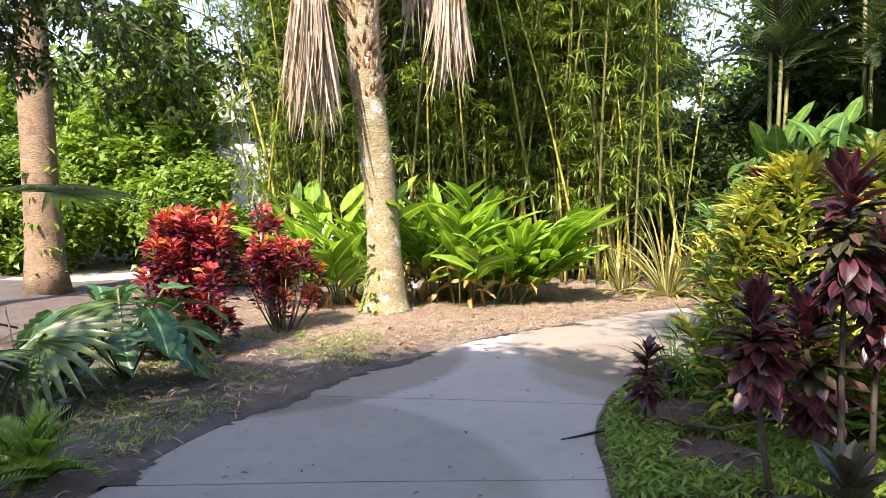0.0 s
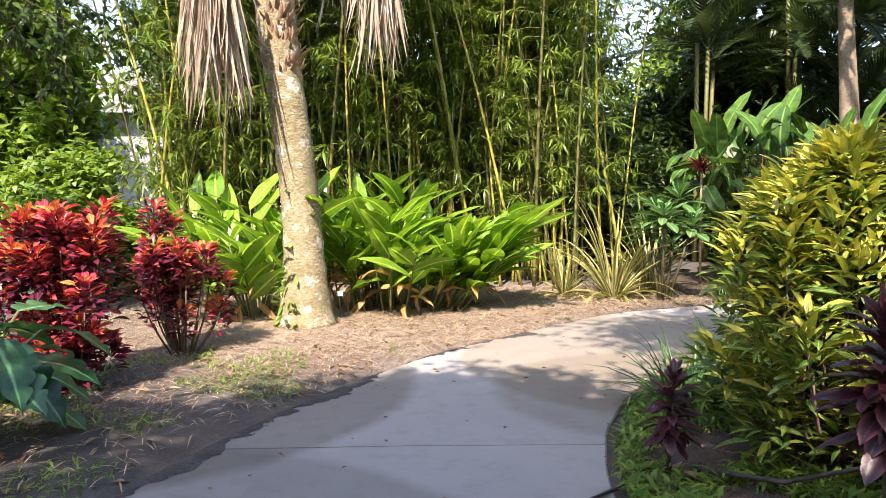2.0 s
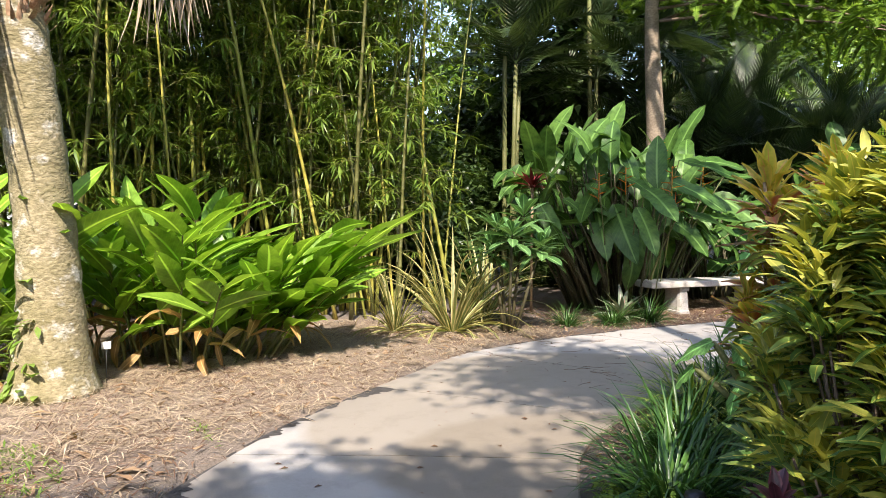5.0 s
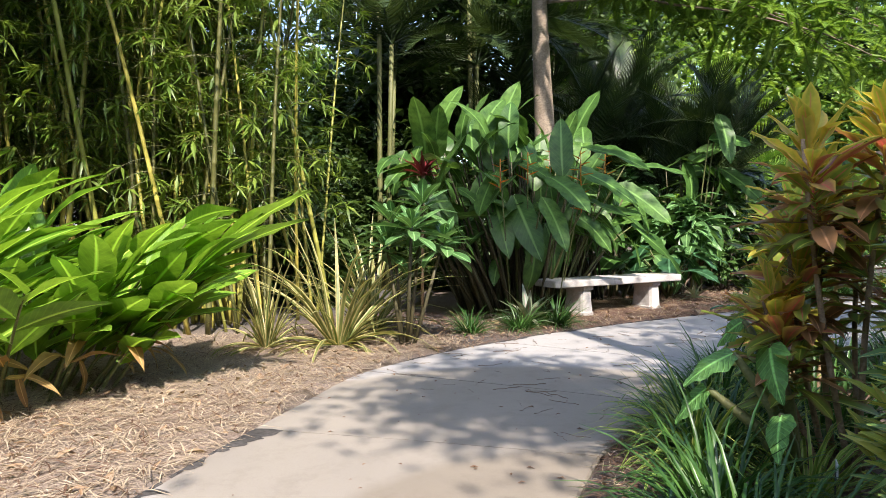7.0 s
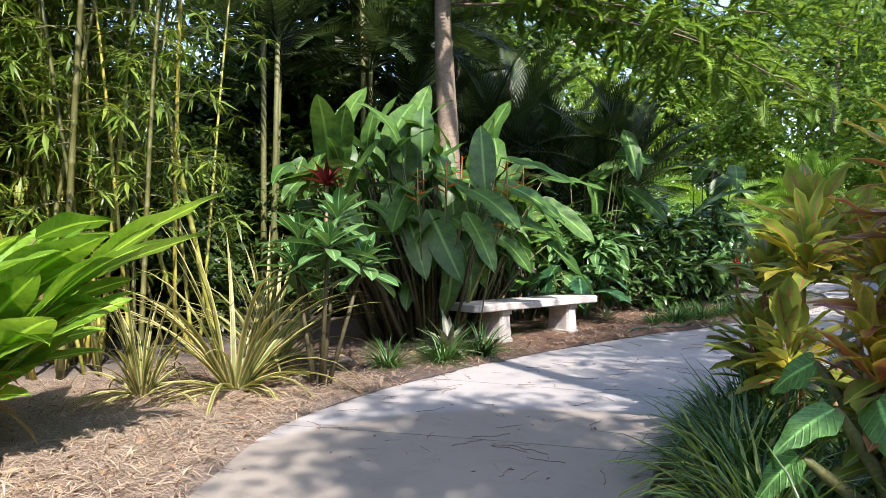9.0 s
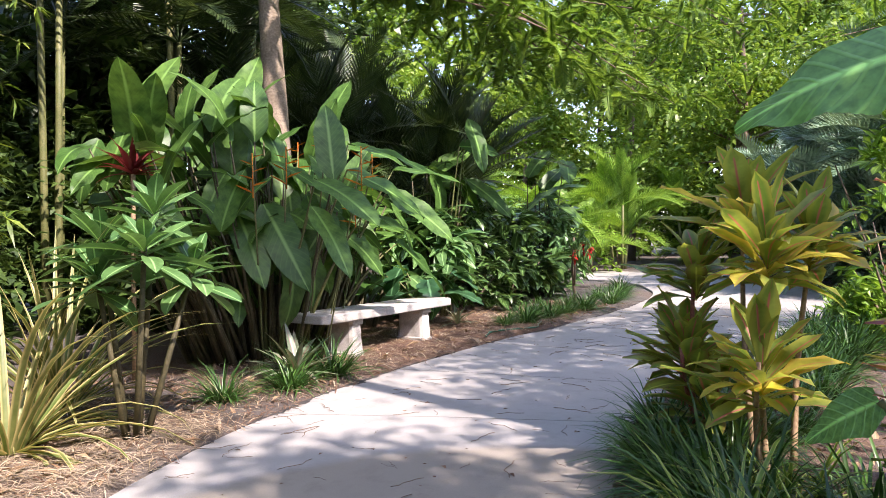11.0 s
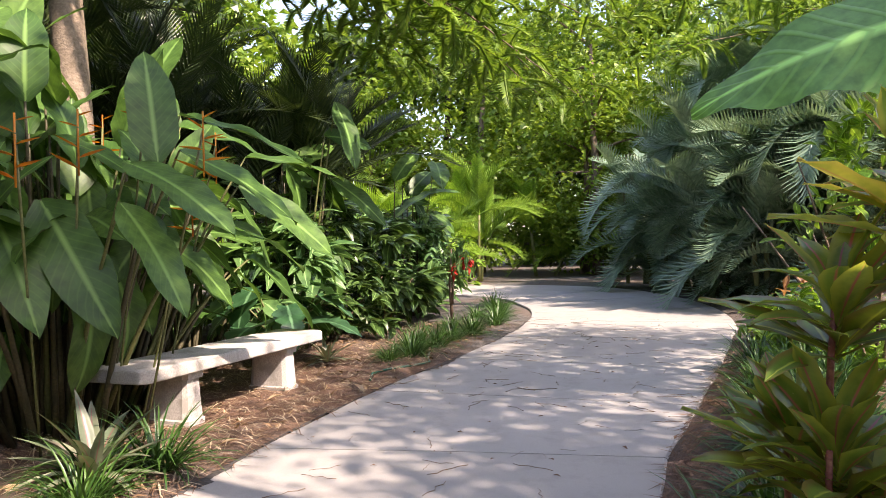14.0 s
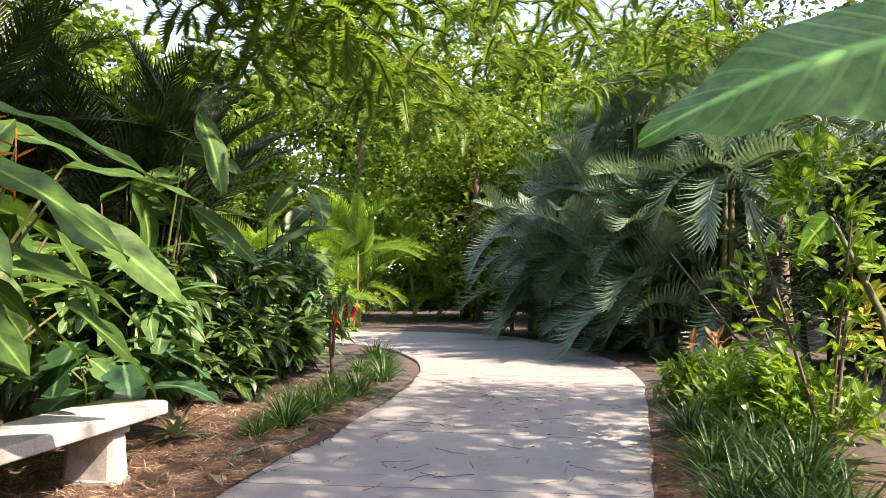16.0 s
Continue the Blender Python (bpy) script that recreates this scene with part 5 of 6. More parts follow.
for k, (x, y, hh) in enumerate(((17.8, 5.2, (2.6, 4.4)), (19.6, 5.6, (3.0, 5.0)), (21.4, 6.2, (3.0, 5.2)), (16.4, 5.6, (1.6, 3.4)))):
    build_palm_clump((x, y), 3, 9, FROND_BIG, "tall clumping palm with arching blue-green fronds", 230 + k, hh, 1.05, (-35, 55), 0.9)
for k, (x, y) in enumerate(((17.4, 5.9), (19.2, 6.2), (21.2, 6.8), (23.0, 7.9))):
    build_palm_clump((x, y), 3, 9, FROND_BLUE, "low arching blue-green palm at the path's edge", 123 + k, (0.15, 0.6), 0.7, (0, 60), 0.4)
for k in range(8):
    build_bromeliad((16.2 + 0.45 * k, 6.35 + 0.06 * k * (1 if k > 3 else -1)), 16, 1.1, L_LIRI, "dark green strap-leaved plant under the palms", 130 + k)

# ---- left side past the bench ----
BIGLEAF = leaf3_tpl(0.26, 0.10, 4, 0.8, 0.25)
WIDELEAF = leaf3_tpl(0.42, 0.17, 4, 0.9, 0.2)
for k, (x, y, r, h, n) in enumerate(((10.8, 12.6, 0.8, 1.5, 700), (12.0, 12.5, 0.9, 1.6, 800), (13.4, 12.3, 0.9, 1.5, 800), (14.9, 12.2, 0.9, 1.6, 800), (16.4, 12.5, 1.0, 1.8, 800), (18.0, 13.2, 1.1, 2.0, 800), (11.6, 13.9, 1.1, 2.2, 700), (13.8, 14.0, 1.2, 2.4, 700), (16.0, 14.3, 1.2, 2.4, 700), (19.4, 14.6, 1.1, 2.2, 700))):
    build_shrub((x, y), r, h, L_SHRUB if k % 3 else L_FRANG, BIGLEAF if k % 2 else WIDELEAF, n if k % 2 else int(n * 0.6), "glossy dark green broad-leaved shrub", 140 + k, 7)
build_philodendron((10.2, 12.35), 13, "dark split-leaf plant behind the bench's end", 151, (0.4, 1.0), 1.2)
random.seed(152)
_rf = thing("flowering_shrub", (14.1, 11.35, ground_z(14.1, 11.35)), "pale-leaved shrub with hanging red flowers", "shrub")
part("branchwork", Geo().tube([(0, 0, 0), (0.05, 0.05, 0.6), (0.0, 0.0, 1.15)], [0.03, 0.022, 0.012], 6).tube([(0, 0, 0.3), (-.3, -.1, 0.9)], [0.02, 0.01], 5).tube([(0, 0, 0.4), (.3, .05, 1.0)], [0.02, 0.01], 5).mesh("stems", MAT_BARK), _rf)
part("foliage", Geo().stamp(leaf_tpl(0.24, 0.085, 4, 0.9, 0.2), [aim((R(-.4, .4), R(-.3, .3), R(0.7, 1.3)), sph(R(0, 360), R(-50, 30)), (0, 0, 1), R(.7, 1.2)) for _ in range(90)]).mesh("foliage", L_FRANG), _rf)
for x, y, z in ((-.1, -.2, 0.98), (0.15, -.25, 0.9), (-.35, -.1, 0.85)):
    part("flower", Geo().stamp(leaf_tpl(0.12, 0.05, 3, 0.4, 0.3), [aim((x, y, z + R(-.08, .08)), sph(R(0, 360), R(-70, 20)), (0, 0, 1), R(.7, 1.1)) for _ in range(16)]).mesh("flower", L_REDFLOWER), _rf, "cluster of red flowers")
for k, (x, y) in enumerate(((11.7, 14.0), (13.4, 14.2), (12.7, 13.2))):
    build_palm_clump((x, y), 3, 10, FROND_DK, "dark palm with coarse drooping fronds behind the shrubs", 165 + k, (1.4, 2.4), 0.95, (25, 85), 0.6)
for k, (x, y) in enumerate(((12.5, 16.0), (15.0, 16.5), (10.8, 15.6), (17.5, 16.8))):
    build_palm_clump((x, y), 4, 11, FROND_DK, "dark feather palm with drooping leaflets", 160 + k, (1.2, 3.4), 1.05, (10, 80), 0.7)
for k, (x, y) in enumerate(((9.6, 16.2), (13.6, 18.2), (7.6, 16.6))):
    build_palm_clump((x, y), 3, 12, FROND_DK, "tall dark feather palm in shade", 170 + k, (3.5, 6.0), 1.15, (-10, 80), 0.5)
# the sunlit look beyond the bend is partly in this pale leaf colour
for k, (x, y, r, h) in enumerate(((24.5, 13.8, 1.3, 2.2), (27.0, 15.0, 1.6, 2.6), (26.5, 17.5, 1.6, 2.8), (29.5, 14.0, 1.8, 3.0), (28.5, 20.0, 1.8, 3.2), (21.0, 18.0, 1.4, 2.4), (23.6, 21.0, 1.6, 2.8))):
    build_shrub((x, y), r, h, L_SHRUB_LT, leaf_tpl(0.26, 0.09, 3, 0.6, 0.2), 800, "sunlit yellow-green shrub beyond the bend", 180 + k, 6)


for k, (x, y) in enumerate(((23.5, 14.6), (26.0, 13.2), (28.6, 16.0), (25.6, 18.6), (20.4, 16.4), (30.5, 11.5))):
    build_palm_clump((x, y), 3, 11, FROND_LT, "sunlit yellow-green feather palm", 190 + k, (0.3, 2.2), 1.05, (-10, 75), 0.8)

# ---- feathery tree over the path ----
def build_feather_tree(at, ends, label, seed):
    random.seed(seed)
    t = thing("feathery_tree", (*at, ground_z(*at) - 0.05), label, "tree")
    pts = [Vector((0.10 * math.sin(z * 0.9) + 0.015 * z, 0, z)) for z in np.linspace(0, 6.5, 12)]
    part("trunk", Geo().tube(pts, [0.225 - 0.013 * i for i in range(12)], 10).mesh("trunk", MAT_TAN_BARK), t)
    mats = []
    for e in ends:
        p0, _ = along(pts, R(0.72, 0.98))
        e = Vector(e)
        mid = p0.lerp(e, 0.5) + Vector((0, 0, 0.9))
        lp = [p0.lerp(mid, s).lerp(mid.lerp(e, s), s) for s in np.linspace(0, 1, 9)]
        lp = [p + Vector((R(-.08, .08), R(-.08, .08), R(-.06, .06))) for p in lp]
        part("limb", Geo().tube(lp, [0.030 * (1 - 0.85 * s) for s in np.linspace(0, 1, 9)], 5).mesh("limb", MAT_BARK), t)
        for k in range(80):
            s = R(0.15, 1.0)
            q, d = along(lp, min(s, 0.99))
            q = q + Vector((random.gauss(0, .28), random.gauss(0, .28), random.gauss(0, .14)))
            mats.append(aim(q, d * 0.4 + sph(R(0, 360), R(-35, 20)), (0, 0, 1), R(0.7, 1.2), R(-15, 15)))
    tp = pinnate_tpl(0.55, 15, 0.034, 0.14, 0.7, 0.05, 3)
    part("crown", Geo().stamp((tp.v, tp.f, tp.uv), mats).mesh("crown", L_MIMOSA), t)


build_feather_tree((8.95, 13.9), [(3.2, -4.6, 3.1), (4.6, -4.0, 3.4), (5.8, -3.2, 3.6), (2.2, -3.6, 3.7), (4.0, -2.2, 3.9), (6.8, -2.2, 3.9), (7.6, -4.2, 3.8), (3.0, -1.2, 4.6), (6.0, -0.6, 4.8), (1.0, -2.4, 4.9), (-1.0, -1.5, 5.6), (1.5, 1.5, 6.0), (8.5, -1.0, 4.8), (5.2, -5.2, 4.2), (9.5, -3.0, 4.6), (10.5, -1.5, 5.4), (7.0, -5.4, 4.9), (3.5, -3.0, 5.2), (6.0, -3.6, 5.4), (5.0, -5.5, 5.1), (6.5, -6.4, 5.3), (8.0, -6.0, 5.7), (4.2, -6.0, 4.8), (7.6, -7.4, 5.5)], "brown-trunked tree with feathery leaves over the path", 190)
build_feather_tree((21.0, 2.6), [(-5.5, 5.0, 5.2), (-3.0, 5.0, 5.0), (-1.0, 5.5, 5.4), (-7.0, 4.4, 5.6), (-4.0, 6.0, 5.7), (0.5, 4.0, 6.2), (-2.0, 3.5, 6.8)], "feathery-leaved tree reaching over the far palms", 191)

# ---- background trees ----
TREES = [
    ((-9.5, 19.5), 5.0, 2.4, 0.3, L_TREE_LIT), ((-6.8, 18.6), 4.4, 1.8, 0.3, L_TREE_LIT), ((-12.5, 21.0), 5.0, 2.8, 0.4, L_TREE_LIT), ((-5.6, 17.8), 6.0, 1.1, 0.3, L_TREE_LIT),
    ((-7.9, 15.9), 2.6, 1.5, 0.2, L_TREE_LIT), ((-3.4, 13.6), 2.0, 0.9, 0.1, L_TREE_LIT), ((-9.5, 24.5), 7.0, 2.4, 1.5, L_TREE_LIT), ((8.8, 18.2), 4.8, 2.0, 0.6, L_TREE), ((-2.3, 16.6), 7.6, 1.5, 1.2, L_TREE), ((-16.0, 17.0), 6.5, 3.0, 0.6, L_TREE_LIT),
    ((0.5, 20.5), 9.0, 3.0, 1.0, L_TREE), ((4.2, 20.5), 8.5, 2.4, 1.0, L_TREE), ((10.4, 18.8), 10.5, 3.0, 3.0, L_TREE), ((12.0, 20.5), 11.0, 3.4, 2.4, L_TREE), ((15.6, 19.6), 10.0, 3.2, 2.2, L_TREE),
    ((6.2, 17.2), 3.0, 1.6, 0.1, L_TREE), ((4.6, 17.6), 3.4, 1.5, 0.1, L_TREE), ((7.6, 18.8), 3.6, 1.6, 0.1, L_TREE), ((5.6, 15.4), 1.7, 0.9, 0.05, L_TREE), ((2.4, 18.2), 4.0, 1.6, 0.1, L_TREE), ((8.6, 16.0), 2.4, 1.2, 0.1, L_TREE), ((19.5, 22.0), 9.0, 3.0, 2.5, L_TREE_LIT), ((31.0, 9.5), 12.0, 3.8, 1.0, L_TREE_LIT), ((34.0, 14.5), 13.0, 4.0, 1.0, L_TREE_LIT), ((30.0, 0.6), 15.0, 4.2, 2.0, L_TREE), ((31.5, 3.0), 11.0, 3.6, 1.0, L_TREE), ((26.0, -4.0), 9.0, 3.6, 1.0, L_TREE), ((19.5, -6.0), 8.0, 3.6, 0.8, L_TREE_LIT),
    ((13.5, -5.0), 7.0, 3.2, 0.4, L_TREE_LIT), ((8.5, -5.0), 7.0, 3.0, 0.4, L_TREE), ((36.0, 20.0), 9.0, 3.6, 0.6, L_TREE_LIT), ((32.0, 25.0), 9.0, 3.6, 0.6, L_TREE_LIT), ((24.5, 27.0), 9.0, 3.4, 0.8, L_TREE_LIT), ((14.6, 3.0), 3.4, 1.7, 0.2, L_TREE), ((18.5, -1.2), 4.4, 2.0, 0.2, L_TREE_LIT), ((12.2, 2.4), 2.6, 1.5, 0.2, L_TREE_LIT),
]
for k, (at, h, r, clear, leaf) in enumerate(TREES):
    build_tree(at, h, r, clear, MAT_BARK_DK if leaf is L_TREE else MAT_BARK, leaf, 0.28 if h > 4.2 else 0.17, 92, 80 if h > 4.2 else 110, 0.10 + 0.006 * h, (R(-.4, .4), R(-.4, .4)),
               "leafy dark green tree" if leaf is L_TREE else "leafy tree with sunlight painted into its light green leaves", 300 + k, 0.12 * r + 0.08)
for k, (at, h, r) in enumerate((((28.0, 5.2), 9.5, 3.4), ((26.5, 0.5), 9.0, 3.2), ((32.0, 10.0), 9.0, 3.2))):
    build_tree(at, h, r, 0.3, MAT_BARK, L_TREE_LIT if k != 1 else L_TREE, 0.34, 70, 80, 0.16, (0.2, -0.2), "tall leafy tree behind the feather palms", 352 + k, 0.6)
FAR_TREES = [build_tree((48.0, 40.0), 11.0, 4.5, 0.3, MAT_BARK_DK, m, 0.5, 100, 96, 0.2, (0, 0), lab, 360 + q, 0.6) for q, (m, lab) in enumerate(((L_TREE, "distant dark green tree"), (L_TREE_LIT, "distant light green tree")))]
random.seed(370)
for k in range(40):
    deg = -30 + 9.2 * k
    a, d = radians(deg), R(34, 42)
    if 52 < deg < 66:
        continue
    copy_thing(FAR_TREES[k % 2], pose(8 + math.cos(a) * d, 8 + math.sin(a) * d, -0.05 - 0.0, 0, 0, R(0, 360)) @ Matrix.Scale(0.62 if 95 < deg < 165 else 1.3 if deg < 50 else 1.0, 4))
# unseen trees added beside and behind the start of the path, to shade it
for k, (at, h, r, clear, lean, clumps, per) in enumerate((((-3.4, -1.4), 8.0, 2.85, 5.0, (1.15, 0.4), 78, 280), ((3.6, -3.6), 8.0, 2.4, 4.6, (0, 0), 56, 110), ((-6.0, -6.0), 9.0, 3.0, 3.0, (0, 0), 60, 200), ((-2.9, 1.0), 8.0, 1.7, 5.6, (1.0, -.6), 50, 170),
                                                          ((4.1, 1.9), 11.5, 1.6, 8.5, (0, 0), 29, 120), ((6.6, 2.5), 11.5, 1.5, 8.5, (0, 0), 22, 105), ((9.2, 1.6), 11.5, 1.8, 8.5, (0, 0), 29, 105), ((4.5, 4.5), 11.0, 1.2, 8.0, (-.5, 1.8), 20, 110), ((3.0, 0.4), 11.5, 1.0, 8.8, (-2.5, 1.7), 17, 105))):
    build_tree(at, h, r, clear, MAT_BARK, L_TREE, 0.17, clumps, per, 0.18, lean, "unseen shade tree added beside the path", 340 + k, 0.38)


def build_overhang(at, ends, label, seed):
    """Tree whose thin drooping branches with small dark leaves hang over the bed."""
    random.seed(seed)
    t = thing("overhanging_tree", (*at, ground_z(*at) - 0.05), label, "tree")
    pts = [Vector((0.05 * math.sin(z), 0.02 * z, z)) for z in np.linspace(0, 5.6, 8)]
    part("trunk", Geo().tube(pts, [0.2 - 0.012 * i for i in range(8)], 10).mesh("trunk", MAT_BARK_DK), t)
    tw, mats = Geo(), []
    for e in ends:
        p0, _ = along(pts, R(0.75, 0.98))
        e = Vector(e) - Vector((*at, 0))
        mid = p0.lerp(e, 0.55) + Vector((0, 0, 0.8))
        lp = [p0.lerp(mid, q).lerp(mid.lerp(e, q), q) + Vector((R(-.05, .05), R(-.05, .05), R(-.05, .05))) for q in np.linspace(0, 1, 10)]
        part("limb", Geo().tube(lp, [0.035 * (1 - 0.88 * q) for q in np.linspace(0, 1, 10)], 5).mesh("limb", MAT_BARK_DK), t)
        for _ in range(44):
            q, d = along(lp, R(0.4, 0.99))
            bp, bd = bent(q, d * 0.6 + sph(R(0, 360), R(-50, 20)), R(0.25, 0.7), 0.9, 4)
            tw.tube(bp, 0.0035, 3, False)
            for _ in range(16):
                c, cd = along(bp, R(0.2, 0.99))
                mats.append(aim(c, cd * 0.5 + sph(R(0, 360), R(-50, 30)), (0, 0, 1), R(0.6, 1.2), R(-40, 40)))
    part("twig_growth", tw.mesh("twigs", MAT_BARK_DK), t)
    part("foliage", Geo().stamp(chip2_tpl(0.13, 0.055), mats).mesh("foliage", L_TREE, False), t)
    return t


build_overhang((-6.9, 8.6), [(-4.3, 9.2, 3.5), (-3.6, 9.6, 2.9), (-2.9, 9.4, 3.2), (-2.2, 9.8, 3.1), (-3.2, 10.2, 3.7), (-1.9, 10.4, 3.6), (-4.2, 8.9, 3.6), (-2.6, 9.0, 3.6), (-4.4, 9.8, 3.2), (-2.4, 10.2, 2.7), (-3.0, 9.9, 2.8), (-1.7, 10.8, 3.1), (-3.9, 10.4, 3.9)], "dark small-leaved tree with drooping branches over the bed", 345)

# ---- litter and small things ----


def litter(name, n, box, tpl, mat, label, seed, lift=0.012, keep=None, flat=12):
    random.seed(seed)
    mats = []
    while len(mats) < n:
        x, y = R(box[0], box[2]), R(box[1], box[3])
        d = off_path(x, y)
        if (keep and not keep(x, y, d)):
            continue
        z = (ground_z(x, y) if d > 0 else 0.004) + lift * R(0.2, 1.0)
        mats.append(aim((x, y, z), sph(R(0, 360), R(-flat, flat)), (0, 0, 1), R(0.4, 1.3)))
    return tagged(new(name, Geo().stamp(tpl, mats).mesh(name, mat)), label, "litter", kind="stuff")


STRAND = chip2_tpl(0.16, 0.009, 0.3, 0.12)
litter("straw_litter", 30000, (-2.6, 7.2, 5.0, 13.2), chip2_tpl(0.12, 0.006, 0.3, 0.12), MAT_STRAW, "dry straw and leaf strands on the bed", 401, 0.03, lambda x, y, d: d > 0.0 and (y > 8.6 or R(0, 1) < 0.25))
litter("brown_strands", 7000, (-2.6, 7.4, 5.0, 13.0), STRAND, MAT_NEEDLE, "brown leaf strips among the straw of the bed", 408, 0.03, lambda x, y, d: d > 0.0 and noise.noise(Vector((x * 1.1, y * 1.1, 9))) > -0.15)
litter("needle_litter", 12000, (4.8, 10.6, 14.0, 13.4), STRAND, MAT_NEEDLE, "brown needles and dead leaf strips under the plants", 402, 0.03, lambda x, y, d: d > -0.06)
litter("edge_litter", 7000, (1.2, 2.0, 14.0, 8.8), STRAND, MAT_NEEDLE, "brown dead leaf strips along the bed", 403, 0.025, lambda x, y, d: 0 < d < 1.2)
litter("bank_litter", 5000, (3.6, 7.2, 10.5, 8.8), STRAND, MAT_NEEDLE, "brown needles along the edge of the bank", 406, 0.025, lambda x, y, d: 0 < d < 0.5)
litter("left_litter", 2600, (-3.5, 3.0, 0.6, 9.2), STRAND, MAT_STRAW, "scattered straw on dark soil", 407, 0.025, lambda x, y, d: d > 0.05 and R(0, 1) < 0.6)


litter("long_straw", 5000, (-1.5, 8.8, 5.0, 12.6), chip2_tpl(0.24, 0.008, 0.3, 0.12), MAT_STRAW, "long pale straw strands on the bed", 409, 0.04, lambda x, y, d: d > 0.02)
litter("pale_strands", 5000, (4.4, 10.7, 14.0, 12.8), STRAND, MAT_STRAW, "pale dry leaf strands in the brown litter", 404, 0.04, lambda x, y, d: d > 0.0 and R(0, 1) < 0.7)
litter("dead_leaves", 1500, (-3.0, 3.5, 14.0, 13.2), leaf3_tpl(0.13, 0.05, 2, 0.6, 0.4), L_DEADLEAF, "curled tan dead leaves on the beds", 405, 0.04, lambda x, y, d: 0.05 < d < 2.0, 25)


def build_soil_wash():
    """Damp soil washed over the edges of the slabs."""
    g = Geo()
    for side, (i0, i1), reach in ((0, (3, 6), 0.22), (0, (7, 13), 0.10)):
        pts = LEFT if side == 0 else RIGHT
        opp = RIGHT if side == 0 else LEFT
        vs, fs = [], []
        n = (i1 - i0) * 60
        for k in range(n + 1):
            q = i0 + (i1 - i0) * k / n
            i = min(int(q), len(pts) - 2)
            a, b = curve_at(pts, i, q - i), curve_at(opp, i, q - i)
            u = (b - a) / np.linalg.norm(b - a)
            w = max(0.0, reach * ((0.25 if reach > 0.2 else 0.1) + 1.25 * noise.noise(Vector((q * 1.9, side * 7.0, 1.0))) + 0.6 * noise.noise(Vector((q * 9.0, side, 4.0))) + 0.45 * noise.noise(Vector((q * 31.0, side, 2.0)))))
            for off, z in ((-0.05, -0.02), (-0.01, 0.003 if w > 0 else -0.02), (w * 0.6, 0.009 if w > 0 else -0.02), (w, 0.003 if w > 0 else -0.02)):
                p = a + u * off
                vs.append((p[0], p[1], z))
        for k in range(n):
            for j in range(3):
                o = k * 4 + j
                fs.append((o, o + 1, o + 5, o + 4))
        g.add(vs, fs)
    return tagged(new("soil_wash", g.mesh("soil_wash", MAT_SOIL_WASH)), "dark damp soil washed over the path's edges", "soil", kind="stuff")


build_soil_wash()


def twig_tpl(seed):
    random.seed(seed)
    pts = [Vector((0, 0, 0.004))]
    a = 0.0
    for _ in range(5):
        a += R(-.95, .95)
        pts.append(pts[-1] + Vector((math.sin(a), math.cos(a), 0)) * 0.045)
    g = Geo().tube(pts, 0.0017, 4)
    return g.v, g.f, g.uv


random.seed(410)
for k in range(3):
    litter("fallen_twigs", 75, (3.4, 8.0, 15.0, 11.0), twig_tpl(411 + k), MAT_TWIG, "thin curled brown twigs fallen on the path", 420 + k, 0.003, lambda x, y, d: d < -0.03, 0)
litter("leaf_scraps", 260, (-1.2, 2.0, 15.0, 11.0), chip_tpl(0.05, 0.02), MAT_NEEDLE, "small dead leaf scraps on the path", 430, 0.004, lambda x, y, d: d < 0, 2)
WEED = leaf3_tpl(0.075, 0.022, 2, 0.5, 0.2)
litter("weeds", 11000, (1.5, 3.6, 3.2, 7.2), WEED, L_WEED, "low bright green weeds and moss on the bed", 440, 0.07, lambda x, y, d: d > 0.03 and noise.noise(Vector((x * 1.6, y * 1.6, 0))) > -0.08, 60)
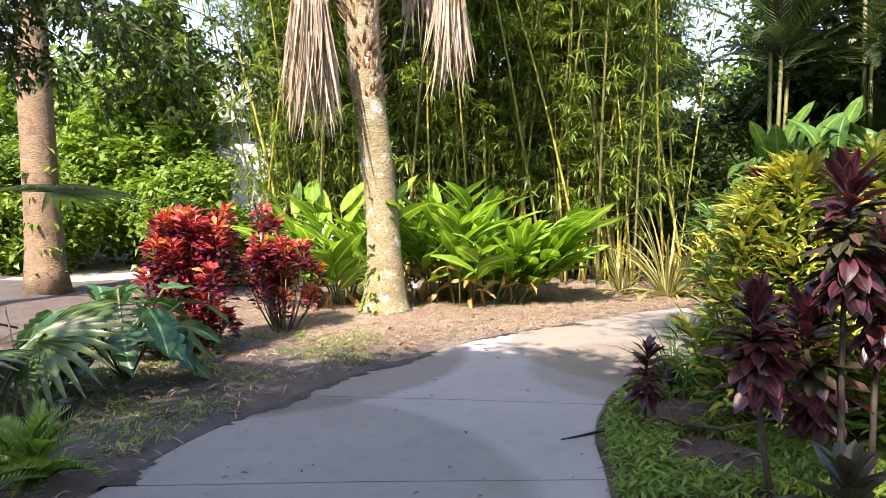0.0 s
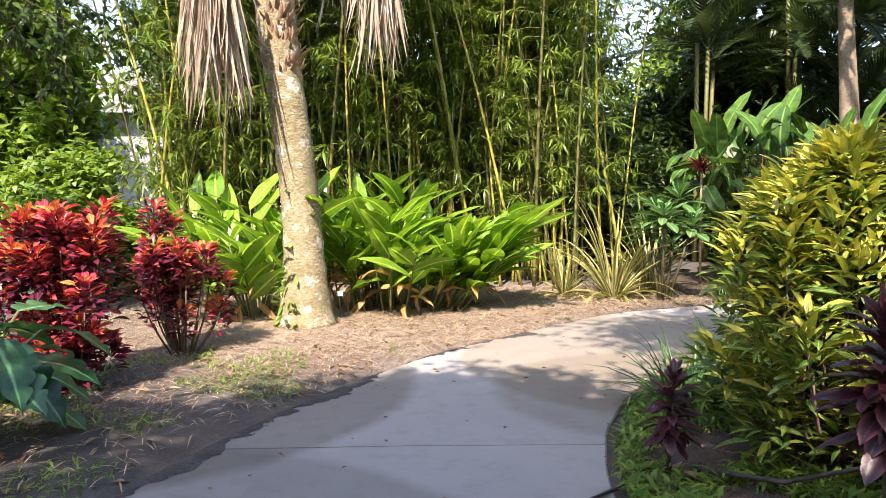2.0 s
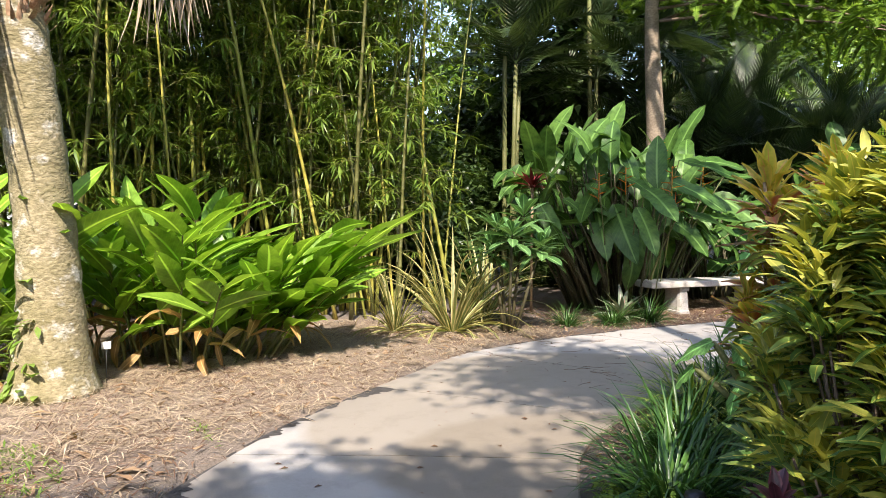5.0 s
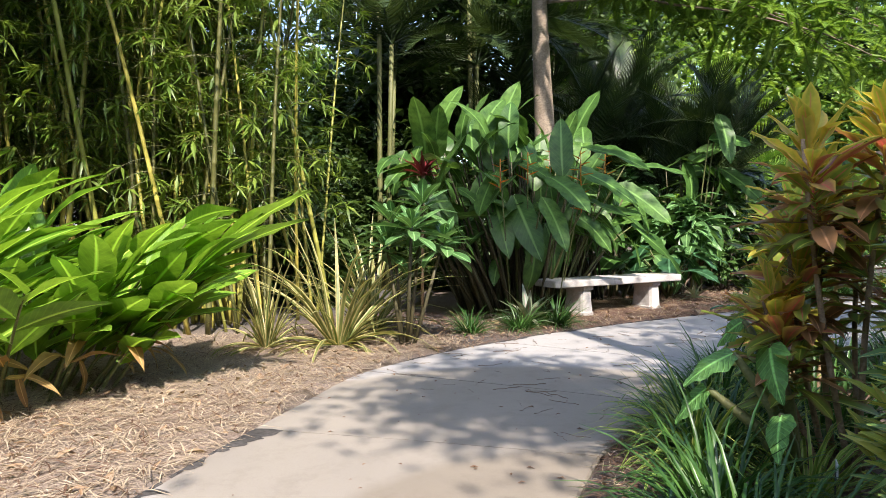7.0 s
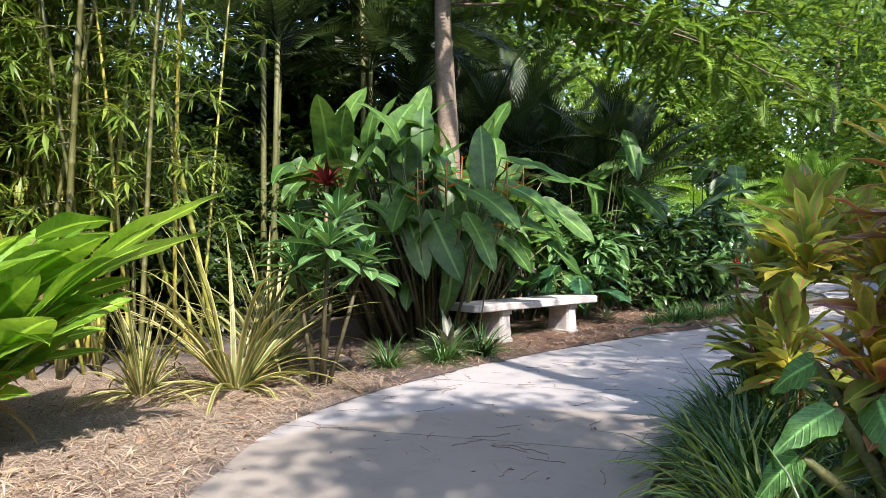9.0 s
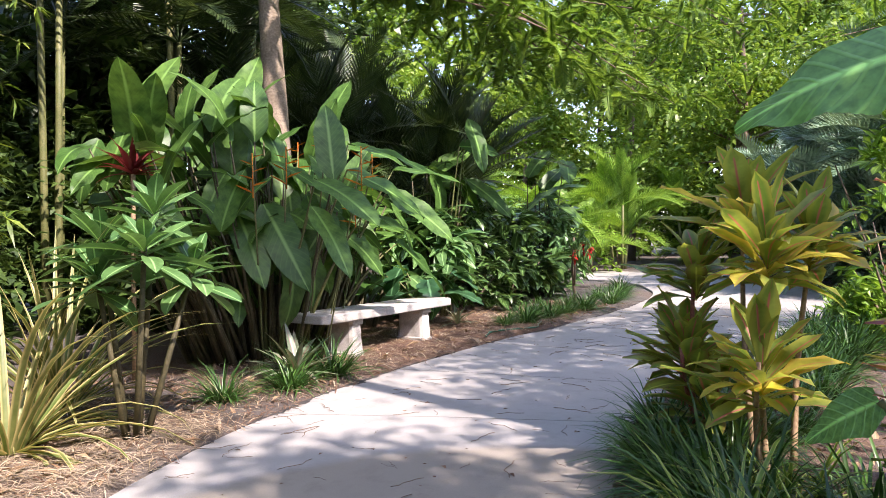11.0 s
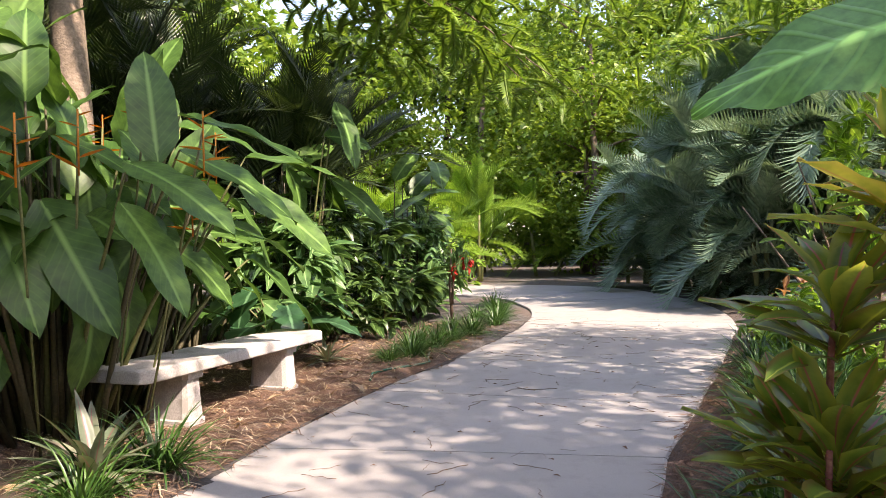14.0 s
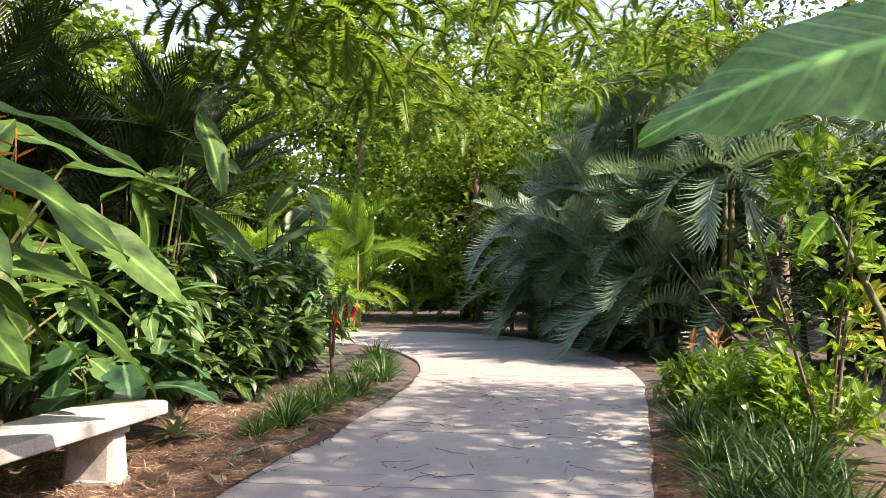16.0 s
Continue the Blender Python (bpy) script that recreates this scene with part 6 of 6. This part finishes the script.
litter("grass", 4500, (-2.6, 4.6, 0.8, 9.0), leaf_tpl(0.07, 0.014, 2, 0.5, 0.2), L_WEED, "sparse short weeds on dark soil", 441, 0.04, lambda x, y, d: d > 0.1 and noise.noise(Vector((x * 1.3, y * 1.3, 5))) > 0.0, 60)

stick = tagged(new("stick", Geo().tube([(1.36, 5.36, 0.012), (1.5, 5.43, 0.014), (1.66, 5.52, 0.016)], [0.004, 0.008, 0.010], 6).mesh("stick", MAT_BLACK)), "short black stick lying on the concrete path", "stick")


def build_spotlight(at, rz):
    t = thing("path_light", (*at, ground_z(*at)), "small black garden spotlight on a spike", "lamp", rz=rz)
    part("spike", Geo().tube([(0, 0, -0.05), (0, 0, 0.12)], 0.012, 6).mesh("spike", MAT_BLACK), t)
    part("housing", Geo().tube([(0, 0, 0.09), (0, 0, 0.11), (0, 0, 0.21), (0, 0, 0.225)], [0.03, 0.042, 0.045, 0.04], 12).mesh("housing", MAT_BLACK), t)


build_spotlight((-1.75, 5.5), 0)
build_spotlight((2.35, 6.35), 40)


def build_tag(at, rz, h=0.32):
    t = thing("plant_label", (*at, ground_z(*at)), "small white plant label on a thin metal stake", "sign", rz=rz)
    part("stake", Geo().tube([(0, 0, -0.05), (0, 0, h)], 0.004, 5).mesh("stake", MAT_BLACK), t)
    part("plate", box_geo(Geo(), -0.035, -0.006, h - 0.03, 0.035, -0.002, h + 0.03).mesh("plate", MAT_WHITE, False), t)


build_tag((0.25, 10.6), 0)
build_tag((3.5, 6.9), 30, 0.2)
hose = tagged(new("garden_hose", Geo().tube([Vector((9.3 + 0.28 * k, 11.05 - 0.04 * k + 0.12 * math.sin(k * 1.3), 0.03 + 0.01 * math.sin(k))) for k in range(7)], 0.011, 7).mesh("hose", MAT_HOSE)), "length of dark green hose in the litter", "hose")
tagged(new("fallen_branch", Geo().tube([(2.05, 5.6, 0.05), (2.3, 5.2, 0.12), (2.55, 4.9, 0.3), (2.75, 4.6, 0.42)], [0.014, 0.012, 0.010, 0.008], 6).mesh("branch", MAT_BARK_DK)), "bare dark branch lying over the weeds", "branch")
